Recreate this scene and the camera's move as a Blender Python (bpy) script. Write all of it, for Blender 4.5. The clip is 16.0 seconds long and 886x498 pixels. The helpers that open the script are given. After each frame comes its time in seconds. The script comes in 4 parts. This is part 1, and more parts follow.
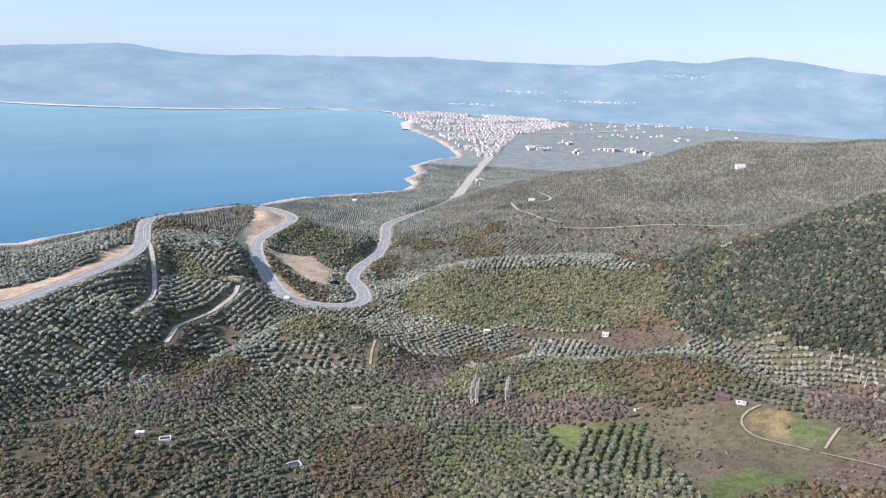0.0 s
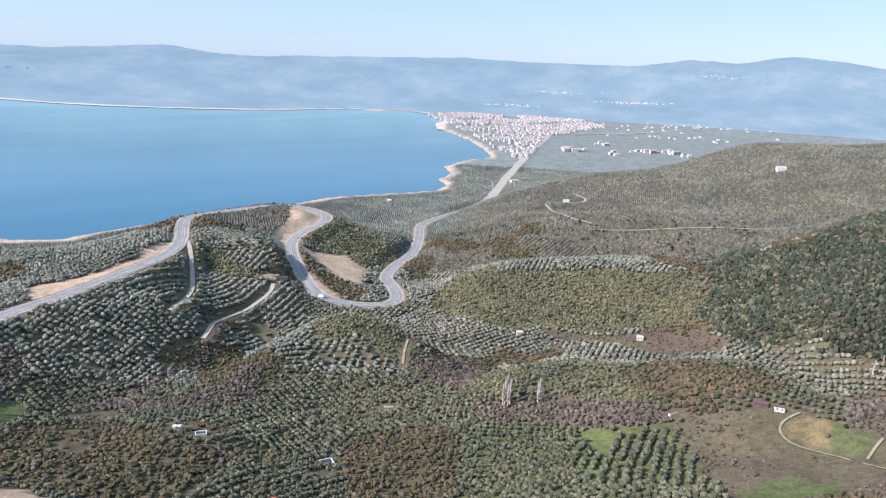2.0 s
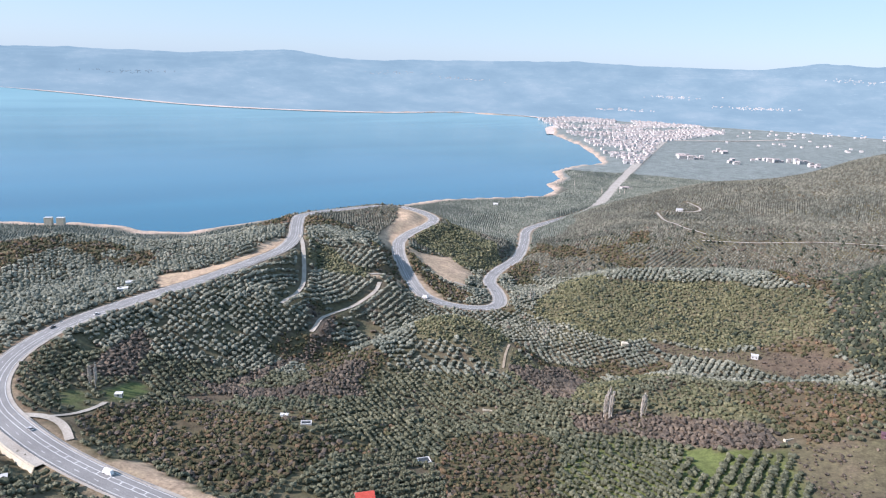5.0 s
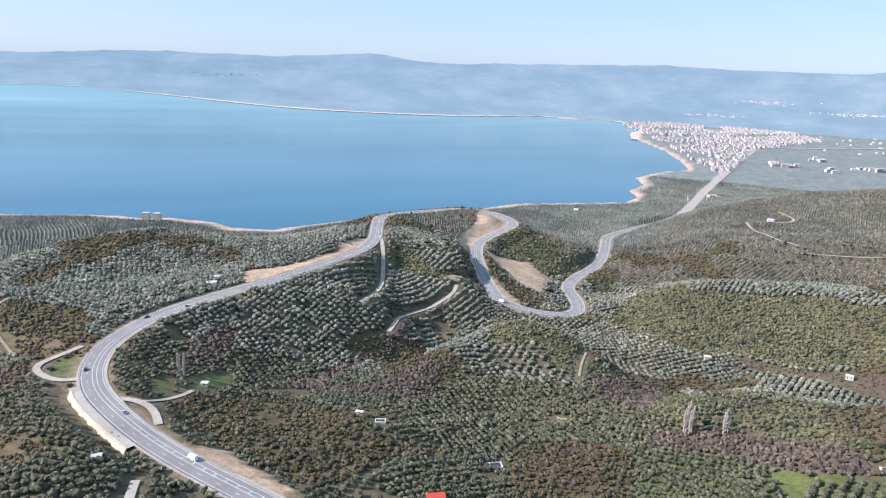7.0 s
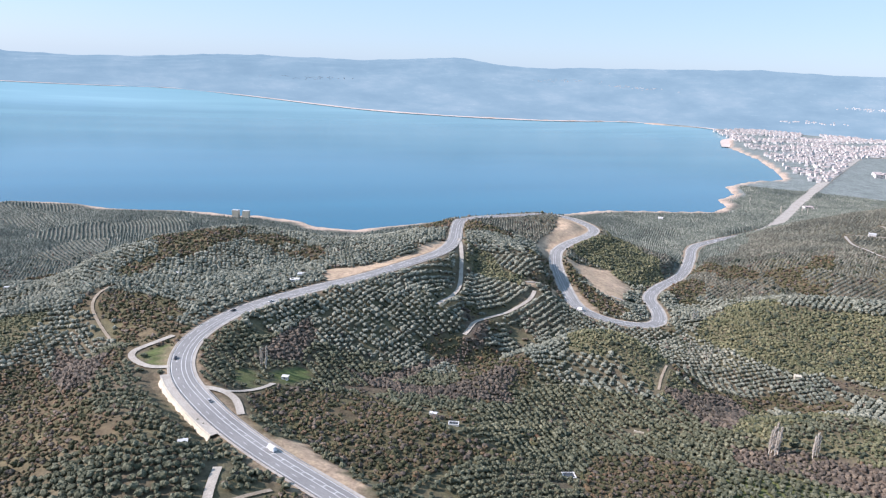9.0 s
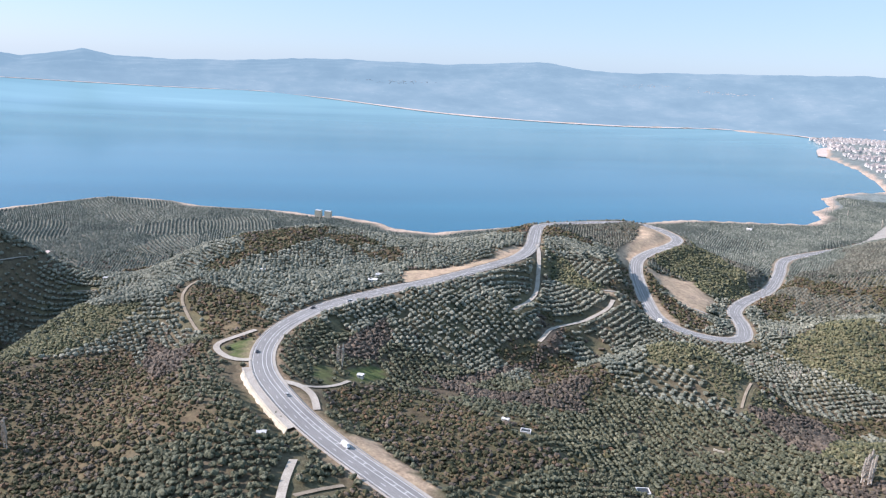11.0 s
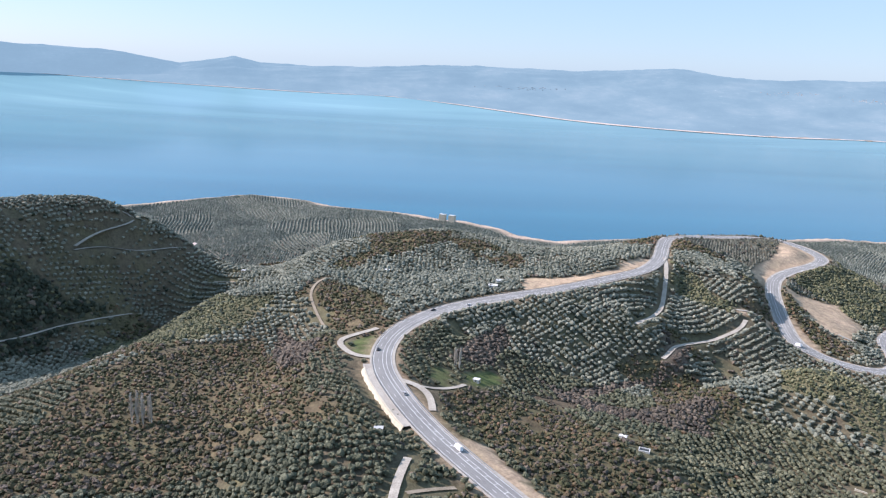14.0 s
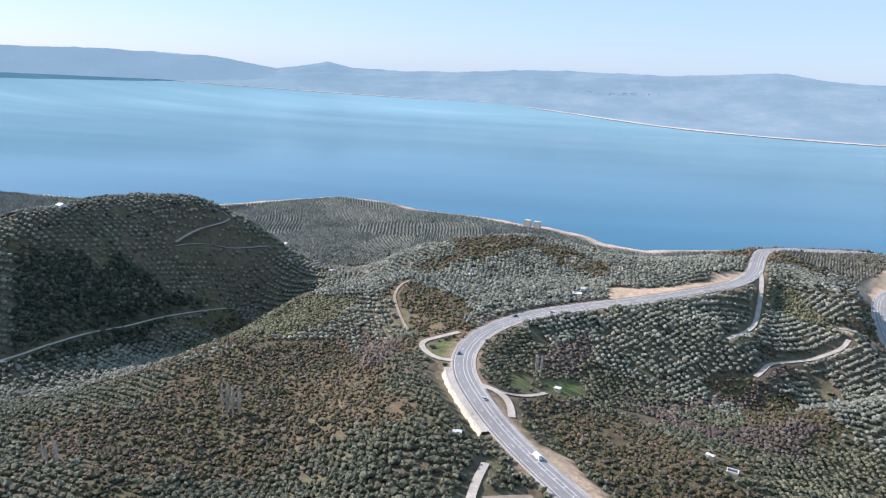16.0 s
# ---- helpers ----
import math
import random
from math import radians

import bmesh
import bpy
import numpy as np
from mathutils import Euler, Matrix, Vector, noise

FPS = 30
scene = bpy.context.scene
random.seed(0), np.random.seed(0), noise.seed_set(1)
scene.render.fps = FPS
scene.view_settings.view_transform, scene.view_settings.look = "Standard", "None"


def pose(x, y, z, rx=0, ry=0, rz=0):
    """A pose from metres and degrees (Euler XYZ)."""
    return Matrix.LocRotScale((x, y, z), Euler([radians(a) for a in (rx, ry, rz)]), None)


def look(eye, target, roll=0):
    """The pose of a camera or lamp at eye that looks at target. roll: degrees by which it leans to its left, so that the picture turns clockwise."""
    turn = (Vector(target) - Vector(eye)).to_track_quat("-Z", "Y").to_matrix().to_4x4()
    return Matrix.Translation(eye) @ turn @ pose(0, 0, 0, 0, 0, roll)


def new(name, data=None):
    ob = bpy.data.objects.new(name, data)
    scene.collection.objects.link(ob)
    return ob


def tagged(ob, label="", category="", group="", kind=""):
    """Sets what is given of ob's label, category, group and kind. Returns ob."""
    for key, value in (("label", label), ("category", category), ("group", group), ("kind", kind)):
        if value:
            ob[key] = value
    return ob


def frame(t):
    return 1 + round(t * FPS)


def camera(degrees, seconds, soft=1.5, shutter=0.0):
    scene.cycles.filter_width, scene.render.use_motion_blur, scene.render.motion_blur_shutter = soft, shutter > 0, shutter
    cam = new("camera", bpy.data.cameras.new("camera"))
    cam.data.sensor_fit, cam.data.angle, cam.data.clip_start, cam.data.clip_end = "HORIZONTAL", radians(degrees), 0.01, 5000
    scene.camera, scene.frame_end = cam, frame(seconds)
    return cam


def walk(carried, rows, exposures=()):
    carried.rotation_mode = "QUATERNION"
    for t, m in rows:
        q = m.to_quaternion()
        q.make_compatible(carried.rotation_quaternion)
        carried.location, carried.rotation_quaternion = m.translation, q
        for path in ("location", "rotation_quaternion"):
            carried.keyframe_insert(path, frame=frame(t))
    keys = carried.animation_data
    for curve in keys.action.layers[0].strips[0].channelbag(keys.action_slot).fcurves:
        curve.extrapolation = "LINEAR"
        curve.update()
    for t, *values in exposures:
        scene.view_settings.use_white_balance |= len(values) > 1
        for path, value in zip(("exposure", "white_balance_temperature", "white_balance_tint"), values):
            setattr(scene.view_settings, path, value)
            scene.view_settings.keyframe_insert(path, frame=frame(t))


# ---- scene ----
# ---------------------------------------------------------------- camera
cam = camera(64.2, 16.0, soft=1.2)
EYE = (0.0, 0.0, 300.0)
# seconds, yaw to the left, pitch, roll: the drone hovers and pans
PAN = [
    (0, 0.00, -14.66, 2.54), (0.5, 0.30, -14.67, 2.48), (1, 0.97, -14.69, 2.45), (1.5, 1.68, -14.71, 2.44),
    (2, 2.80, -14.73, 2.44), (2.5, 3.97, -14.73, 2.40), (3, 5.43, -14.74, 2.38), (3.5, 6.86, -14.74, 2.38),
    (4, 8.43, -14.75, 2.39), (6.5, 16.42, -14.78, 2.38), (7, 18.12, -14.76, 2.40), (7.5, 19.73, -14.75, 2.45),
    (8, 21.42, -14.74, 2.46), (8.5, 23.02, -14.74, 2.50), (9, 24.72, -14.72, 2.54), (11.5, 32.93, -14.67, 2.68),
    (12, 34.71, -14.68, 2.68), (12.5, 36.29, -14.65, 2.68), (13, 38.05, -14.65, 2.65), (13.5, 39.65, -14.63, 2.65),
    (14, 41.39, -14.61, 2.62), (14.5, 43.06, -14.58, 2.60), (15, 44.86, -14.56, 2.57), (15.5, 46.57, -14.55, 2.52),
    (16, 48.42, -14.52, 2.48),
]


def pan_pose(yaw, pitch, roll):
    a, b = radians(yaw), radians(pitch)
    way = Vector((-math.sin(a) * math.cos(b), math.cos(a) * math.cos(b), math.sin(b)))
    return look(EYE, tuple(Vector(EYE) + 100 * way), roll)


walk(cam, [(t, pan_pose(y, p, r)) for t, y, p, r in PAN], exposures=[(0, 0.6, 6240, 24)])

# ---------------------------------------------------------------- light
SUN_AZ, SUN_UP = -117.0, 34.0  # degrees from +y clockwise, and above the horizon
world = bpy.data.worlds.new("sky")
scene.world = world
world.use_nodes = True
wn = world.node_tree
sky = wn.nodes.new("ShaderNodeTexSky")
sky.sky_type, sky.sun_disc = "NISHITA", False
sky.sun_elevation, sky.sun_rotation = radians(SUN_UP), radians(SUN_AZ)
sky.air_density, sky.dust_density, sky.ozone_density, sky.altitude = 1.0, 0.4, 2.0, 300
wn.nodes["Background"].inputs["Strength"].default_value = 0.112
# light haze evens the sky out towards pale blue
veil = wn.nodes.new("ShaderNodeMix")
veil.data_type, veil.inputs[0].default_value, veil.inputs[7].default_value = "RGBA", 0.68, (2.7, 4.4, 5.7, 1)
wn.links.new(sky.outputs[0], veil.inputs[6])
wn.links.new(veil.outputs[2], wn.nodes["Background"].inputs["Color"])
sun = new("sun", bpy.data.lights.new("sun", "SUN"))
sun.data.energy, sun.data.angle, sun.data.color = 5.0, radians(0.53), (1.0, 0.95, 0.87)
sa, se = radians(SUN_AZ), radians(SUN_UP)
sun.matrix_world = look((0, 0, 600), (-math.sin(sa) * math.cos(se), -math.cos(sa) * math.cos(se), 600 - math.sin(se)))

# ---------------------------------------------------------------- materials


def nodes_of(name):
    m = bpy.data.materials.new(name)
    m.use_nodes = True
    t = m.node_tree
    return m, t, t.nodes["Principled BSDF"]


def ramp(t, fac, stops):
    r = t.nodes.new("ShaderNodeValToRGB")
    while len(r.color_ramp.elements) < len(stops):
        r.color_ramp.elements.new(0.5)
    for e, (p, c) in zip(r.color_ramp.elements, stops):
        e.position, e.color = p, (*c, 1)
    t.links.new(fac, r.inputs[0])
    return r.outputs[0]


def noise_of(t, scale, detail=4.0, rough=0.6, stretch=None):
    geo = t.nodes.new("ShaderNodeNewGeometry")
    at = geo.outputs["Position"]
    if stretch:
        mp = t.nodes.new("ShaderNodeMapping")
        mp.inputs["Scale"].default_value = stretch
        t.links.new(at, mp.inputs[0])
        at = mp.outputs[0]
    n = t.nodes.new("ShaderNodeTexNoise")
    n.inputs["Scale"].default_value, n.inputs["Detail"].default_value, n.inputs["Roughness"].default_value = scale, detail, rough
    t.links.new(at, n.inputs["Vector"])
    return n.outputs[0]


def blend(t, fac, a, b, kind="MIX"):
    m = t.nodes.new("ShaderNodeMix")
    m.data_type, m.blend_type = "RGBA", kind
    for socket, v in ((m.inputs[0], fac), (m.inputs[6], a), (m.inputs[7], b)):
        if isinstance(v, (int, float)):
            socket.default_value = v
        elif isinstance(v, tuple):
            socket.default_value = (*v, 1)
        else:
            t.links.new(v, socket)
    return m.outputs[2]


def bump(t, p, height, strength, distance):
    b = t.nodes.new("ShaderNodeBump")
    b.inputs["Strength"].default_value, b.inputs["Distance"].default_value = strength, distance
    t.links.new(height, b.inputs["Height"])
    t.links.new(b.outputs[0], p.inputs["Normal"])


def surface(name, stops, scale, fine=None, rough=0.9, relief=0.4, depth=0.3, spec=0.2, metal=0.0):
    """A surface in the colours of stops, mottled at the size 1 / scale, with finer grain."""
    m, t, p = nodes_of(name)
    c = ramp(t, noise_of(t, scale), stops)
    grain = noise_of(t, fine or scale * 9, 3)
    c = blend(t, 0.55, c, ramp(t, grain, [(0.3, (0.55, 0.55, 0.55)), (0.7, (1.35, 1.35, 1.35))]), "MULTIPLY")
    t.links.new(c, p.inputs["Base Color"])
    p.inputs["Roughness"].default_value, p.inputs["Specular IOR Level"].default_value, p.inputs["Metallic"].default_value = rough, spec, metal
    bump(t, p, grain, relief, depth)
    return m


def foliage(name, stops, fine=1.3, rough=0.75):
    """Leaves: each clump has its own tone, broken up by leaf-sized noise."""
    m, t, p = nodes_of(name)
    geo = t.nodes.new("ShaderNodeNewGeometry")
    own = ramp(t, geo.outputs["Random Per Island"], stops)
    patch = ramp(t, noise_of(t, 0.014, 4), [(0.3, (0.7, 0.74, 0.7)), (0.7, (1.25, 1.2, 1.1))])
    leaf = noise_of(t, fine, 4, 0.7)
    c = blend(t, 1.0, own, patch, "MULTIPLY")
    c = blend(t, 0.8, c, ramp(t, leaf, [(0.32, (0.45, 0.47, 0.42)), (0.68, (1.5, 1.5, 1.45))]), "MULTIPLY")
    t.links.new(c, p.inputs["Base Color"])
    p.inputs["Roughness"].default_value, p.inputs["Specular IOR Level"].default_value = rough, 0.25
    bump(t, p, leaf, 0.9, 0.7)
    return m


def tinted(name, rough=0.95):
    """Ground: the land-use colour of each place, mottled at two scales."""
    m, t, p = nodes_of(name)
    a = t.nodes.new("ShaderNodeAttribute")
    a.attribute_name = "land"
    big, grain = noise_of(t, 0.03, 5), noise_of(t, 0.6, 5, 0.7)
    tuft = ramp(t, noise_of(t, 0.17, 5, 0.72), [(0.34, (0.62, 0.6, 0.6)), (0.5, (1.0, 1.0, 1.0)), (0.68, (1.3, 1.32, 1.2))])
    c = blend(t, 0.8, a.outputs["Color"], ramp(t, big, [(0.3, (0.72, 0.74, 0.7)), (0.7, (1.25, 1.22, 1.2))]), "MULTIPLY")
    c = blend(t, 0.8, c, ramp(t, grain, [(0.3, (0.6, 0.6, 0.58)), (0.7, (1.4, 1.38, 1.35))]), "MULTIPLY")
    c = blend(t, 0.8, c, tuft, "MULTIPLY")
    t.links.new(c, p.inputs["Base Color"])
    p.inputs["Roughness"].default_value, p.inputs["Specular IOR Level"].default_value = rough, 0.15
    bump(t, p, grain, 0.6, 0.8)
    return m


M_GROUND = tinted("soil_and_grass")
M_OLIVE = foliage("olive_leaves", [(0.0, (0.062, 0.066, 0.043)), (0.5, (0.113, 0.116, 0.08)), (1.0, (0.19, 0.19, 0.142))])
# farther olive leaves, greyed to stand for haze; darker and browner on the hill
M_HAZED_OLIVE = foliage("hazed_olive_leaves", [(0.0, (0.12, 0.126, 0.104)), (0.5, (0.2, 0.206, 0.178)), (1.0, (0.295, 0.297, 0.264))])
M_PLAIN_HAZED_OLIVE = foliage("plain_olive_leaves_hazed", [(0.0, (0.085, 0.1, 0.09)), (0.5, (0.14, 0.155, 0.144)), (1.0, (0.215, 0.23, 0.215))])
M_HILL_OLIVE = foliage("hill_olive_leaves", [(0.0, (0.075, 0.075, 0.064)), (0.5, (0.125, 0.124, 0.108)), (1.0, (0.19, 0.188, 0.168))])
M_BUSH = foliage("scrub_leaves", [(0.0, (0.042, 0.046, 0.023)), (0.4, (0.088, 0.085, 0.045)), (0.75, (0.12, 0.094, 0.057)), (1.0, (0.175, 0.108, 0.074))])
M_HEATH = foliage("heath_leaves", [(0.0, (0.085, 0.09, 0.05)), (0.5, (0.14, 0.14, 0.085)), (1.0, (0.21, 0.195, 0.125))])
M_BROWN = foliage("bare_twigs", [(0.0, (0.075, 0.06, 0.053)), (0.5, (0.125, 0.1, 0.09)), (1.0, (0.19, 0.15, 0.125))])
M_DARK = foliage("pine_and_oak_leaves", [(0.0, (0.026, 0.036, 0.026)), (0.7, (0.055, 0.066, 0.048)), (1.0, (0.11, 0.115, 0.085))])
M_BARK = surface("bark", [(0.3, (0.1, 0.08, 0.06)), (0.7, (0.2, 0.17, 0.14))], 2.0)
M_ASPHALT = surface("asphalt", [(0.3, (0.21, 0.205, 0.2)), (0.7, (0.275, 0.27, 0.26))], 0.05, 2.0, 0.85, 0.1, 0.02)
M_SHOULDER = surface("gravel_shoulder", [(0.3, (0.34, 0.305, 0.265)), (0.7, (0.46, 0.425, 0.375))], 0.1, 1.5)
M_TRACK = surface("pale_dirt_track", [(0.3, (0.32, 0.285, 0.24)), (0.7, (0.46, 0.42, 0.36))], 0.1, 1.0)
M_FIELD_TRACK = surface("worn_field_track", [(0.3, (0.26, 0.21, 0.15)), (0.7, (0.36, 0.3, 0.23))], 0.2, 1.2)
M_LINE = surface("road_paint", [(0.3, (0.7, 0.7, 0.68)), (0.7, (0.82, 0.82, 0.8))], 0.8, 5.0, 0.6)
M_CUT = surface("cut_clay_bank", [(0.25, (0.36, 0.25, 0.14)), (0.55, (0.5, 0.37, 0.22)), (0.8, (0.6, 0.48, 0.33))], 0.12, 0.9, 0.95, 0.8, 0.8)
M_CONCRETE = surface("pale_concrete", [(0.3, (0.5, 0.45, 0.35)), (0.7, (0.62, 0.56, 0.45))], 0.15, 2.0, 0.85)
M_STEEL = surface("galvanised_steel", [(0.3, (0.2, 0.2, 0.21)), (0.7, (0.34, 0.34, 0.35))], 0.5, 4.0, 0.5, 0.1, 0.02, 0.5, 0.6)
M_WHITE = surface("white_render", [(0.3, (0.55, 0.54, 0.52)), (0.7, (0.68, 0.67, 0.65))], 0.4, 3.0, 0.85)
M_TILE = surface("red_roof_sheet", [(0.3, (0.5, 0.07, 0.05)), (0.7, (0.62, 0.11, 0.08))], 0.5, 3.0, 0.6)


def lake_material():
    m, t, p = nodes_of("lake_water")
    a = t.nodes.new("ShaderNodeAttribute")
    a.attribute_name = "land"
    geo, mp, n = t.nodes.new("ShaderNodeNewGeometry"), t.nodes.new("ShaderNodeMapping"), t.nodes.new("ShaderNodeTexNoise")
    mp.vector_type = "TEXTURE"
    mp.inputs["Rotation"].default_value, mp.inputs["Scale"].default_value = (0, 0, radians(42)), (3.2, 0.42, 1)
    n.inputs["Scale"].default_value, n.inputs["Detail"].default_value, n.inputs["Roughness"].default_value = 0.0022, 5, 0.55
    t.links.new(geo.outputs["Position"], mp.inputs[0])
    t.links.new(mp.outputs[0], n.inputs["Vector"])
    streak = ramp(t, n.outputs[0], [(0.32, (0.84, 0.87, 0.9)), (0.5, (1.0, 1.0, 1.0)), (0.6, (1.08, 1.06, 1.05)), (0.68, (1.24, 1.17, 1.13))])
    c = blend(t, 1.0, a.outputs["Color"], streak, "MULTIPLY")
    t.links.new(c, p.inputs["Base Color"])
    p.inputs["Roughness"].default_value, p.inputs["IOR"].default_value = 0.12, 1.333
    bump(t, p, noise_of(t, 0.35, 4, 0.6), 0.07, 0.5)
    return m


M_BEACH = surface("pale_beach", [(0.3, (0.5, 0.41, 0.36)), (0.7, (0.66, 0.56, 0.5))], 0.02, 0.2)
M_LAKE = lake_material()


def far_hills_material():
    """The hazy mountain chain behind the lake, a backdrop that glows with the light of the air before it."""
    m, t, p = nodes_of("hazy_far_hills")
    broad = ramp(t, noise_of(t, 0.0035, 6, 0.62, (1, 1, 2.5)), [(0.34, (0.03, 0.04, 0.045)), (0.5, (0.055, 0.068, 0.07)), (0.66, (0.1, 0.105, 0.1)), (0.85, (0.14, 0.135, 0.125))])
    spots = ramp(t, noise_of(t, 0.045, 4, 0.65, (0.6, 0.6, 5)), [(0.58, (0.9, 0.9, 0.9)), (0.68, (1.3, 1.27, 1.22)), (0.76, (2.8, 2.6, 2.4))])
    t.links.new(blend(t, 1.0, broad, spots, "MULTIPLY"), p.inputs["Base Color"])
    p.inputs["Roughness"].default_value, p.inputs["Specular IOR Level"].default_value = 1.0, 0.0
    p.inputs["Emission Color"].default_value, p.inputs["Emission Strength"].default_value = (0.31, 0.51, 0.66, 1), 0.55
    return m


M_FAR = far_hills_material()


# ---------------------------------------------------------------- shape of the land
def smooth(v, a, b):
    v = np.clip((v - a) / (b - a), 0, 1)
    return v * v * (3 - 2 * v)


def value_noise(x, y, size, seed=0):
    """Smooth noise, 0 to 1, with cells of the given size."""
    u, v = x / size, y / size
    i, j = np.floor(u).astype(np.int64), np.floor(v).astype(np.int64)
    fu, fv = u - i, v - j
    fu, fv = fu * fu * (3 - 2 * fu), fv * fv * (3 - 2 * fv)

    def h(a, b):
        s = np.sin(a * 127.1 + b * 311.7 + seed * 74.7) * 43758.5453
        return s - np.floor(s)

    return (h(i, j) * (1 - fu) + h(i + 1, j) * fu) * (1 - fv) + (h(i, j + 1) * (1 - fu) + h(i + 1, j + 1) * fu) * fv


def fractal(x, y, size, seed=0, octaves=4):
    out, total = 0, 0
    for k in range(octaves):
        out, total = out + value_noise(x, y, size / 2**k, seed + k) / 2**k, total + 1 / 2**k
    return out / total


LIE = []  # heights along the lines that shape the land


def crest(*places):
    LIE.extend(places)


stream = hillside = crest

# far hill crest
crest((443, 1589, 103), (518, 1598, 133), (583, 1543, 163), (666, 1564, 157), (759, 1577, 159), (853, 1528, 178), (929, 1518, 184))
# far hill back
hillside((551, 1975, 8), (777, 2058, 10), (997, 2073, 12), (1252, 2047, 30))
# far hill spur
crest((385, 1553, 97), (259, 1538, 82), (155, 1472, 68))
# far hill face
hillside((490, 1193, 121), (622, 1176, 139), (351, 1200, 94), (218, 1271, 74), (105, 1145, 69))
# behind olive ridge
stream((28, 1000, 64), (94, 996, 70), (178, 1014, 73), (261, 1017, 78), (343, 1014, 84), (421, 1005, 91), (484, 988, 108))
# olive crest
crest((-8, 830, 53), (33, 839, 65), (82, 846, 72), (151, 847, 78), (218, 832, 82), (259, 810, 86), (311, 812, 104), (363, 813, 116), (402, 805, 138), (445, 794, 159), (488, 780, 185))
# wood face
hillside((74, 736, 54), (167, 736, 58), (248, 708, 78), (310, 677, 97), (319, 612, 99), (358, 648, 125))
# stream
stream((380, 560, 72), (306, 570, 58), (267, 594, 52), (200, 626, 46), (123, 644, 42), (53, 670, 38), (1, 679, 36), (-48, 723, 33), (-48, 866, 27))
# near olive crest
crest((7, 480, 67), (34, 519, 68), (71, 535, 70), (124, 525, 73), (185, 507, 91), (214, 474, 99), (229, 422, 106), (251, 397, 114), (262, 378, 119))
# near right
hillside((27, 439, 69), (67, 420, 73), (77, 372, 83), (69, 323, 89), (145, 383, 95), (127, 326, 96), (196, 349, 103), (174, 304, 107), (231, 326, 118))
# knoll
crest((-193, 467, 64), (-187, 496, 66), (-174, 537, 66), (-147, 577, 73), (-110, 590, 81), (-70, 596, 68), (-38, 579, 59), (-7, 545, 49))
# knoll front
hillside((-116, 527, 63), (-102, 461, 58), (-63, 470, 57), (-21, 470, 59), (-142, 432, 66), (-92, 384, 67), (-80, 331, 80), (-156, 374, 82), (-40, 383, 71), (-35, 333, 77), (4, 400, 71))
# gully
stream((-263, 401, 73), (-246, 413, 69), (-222, 441, 62), (-212, 481, 56), (-218, 543, 51), (-200, 618, 47), (-155, 654, 43), (-102, 670, 39), (-69, 687, 36))
# left grove
crest((-328, 508, 105), (-297, 538, 96), (-259, 563, 81), (-221, 560, 63))
# lane hollow
stream((-243, 558, 70), (-229, 599, 62), (-187, 651, 54))
# lane
hillside((-293, 680, 86), (-271, 753, 91), (-212, 680, 66), (-231, 766, 83), (-155, 836, 46))
# coast spur
crest((-590, 480, 100), (-590, 541, 103), (-562, 590, 106), (-535, 622, 108), (-507, 644, 103), (-465, 639, 99))
# road grove
crest((-423, 726, 92), (-387, 774, 99), (-365, 812, 102), (-314, 907, 88), (-278, 950, 84))
# coast side
hillside((-744, 683, 9), (-652, 758, 8), (-549, 848, 14), (-474, 948, 12))
# hollow
hillside((-423, 570, 95), (-448, 525, 97), (-456, 366, 103), (-487, 474, 100), (-384, 304, 101), (-315, 246, 108), (-258, 198, 115))
# spur
hillside((-575, 399, 80), (-579, 336, 79), (-505, 241, 79), (-481, 185, 80), (-450, 135, 83), (-424, 95, 88), (-381, 59, 99), (-435, 303, 77), (-372, 215, 81), (-318, 69, 108), (-282, 162, 87))
# shaded
stream((-582, 95, 48), (-614, 142, 41), (-653, 200, 34), (-677, 263, 29), (-724, 347, 24), (-839, 488, 17))
# dark hill
crest((-747, 140, 151), (-776, 195, 153), (-790, 254, 149), (-789, 315, 140), (-785, 352, 122), (-786, 395, 96), (-790, 431, 66))
# dark hill back
hillside((-983, 184, 40), (-1076, 346, 14), (-1022, 459, 12))
# coast plain
hillside((-200, 1500, 6), (0, 1750, 6), (-600, 1050, 4), (-450, 1250, 4), (-250, 1150, 16), (300, 2300, 5), (900, 2500, 6), (1800, 2600, 10), (-900, 850, 6), (-1050, 850, 5), (-800, 780, 10), (-1250, 700, 6))
# beneath
hillside((0, 150, 112), (-130, 60, 112), (130, 80, 113), (0, -200, 118), (-150, -300, 120), (300, -200, 125), (500, 150, 120), (-350, -250, 118), (700, 500, 140), (1000, 900, 170), (-700, -150, 125), (1300, 1300, 180), (-950, -100, 125))
# lee of far hill
hillside((555, 1712, 107), (626, 1656, 139), (811, 1685, 135), (912, 1633, 156))
# lee of knoll
hillside((-201, 531, 41), (-186, 574, 42), (-156, 613, 51), (-116, 627, 59), (-74, 634, 45), (-40, 617, 35))
# lee of near crest
hillside((37, 561, 40), (77, 577, 43), (134, 566, 46), (199, 547, 65), (231, 512, 73), (249, 459, 80), (273, 433, 89))
# lee of coast spur
hillside((-627, 574, 80), (-596, 627, 85), (-568, 659, 86), (-538, 684, 81))
# lee of dark hill
hillside((-791, 148, 130), (-819, 206, 133), (-833, 268, 129), (-831, 332, 119), (-826, 371, 100), (-826, 416, 73))
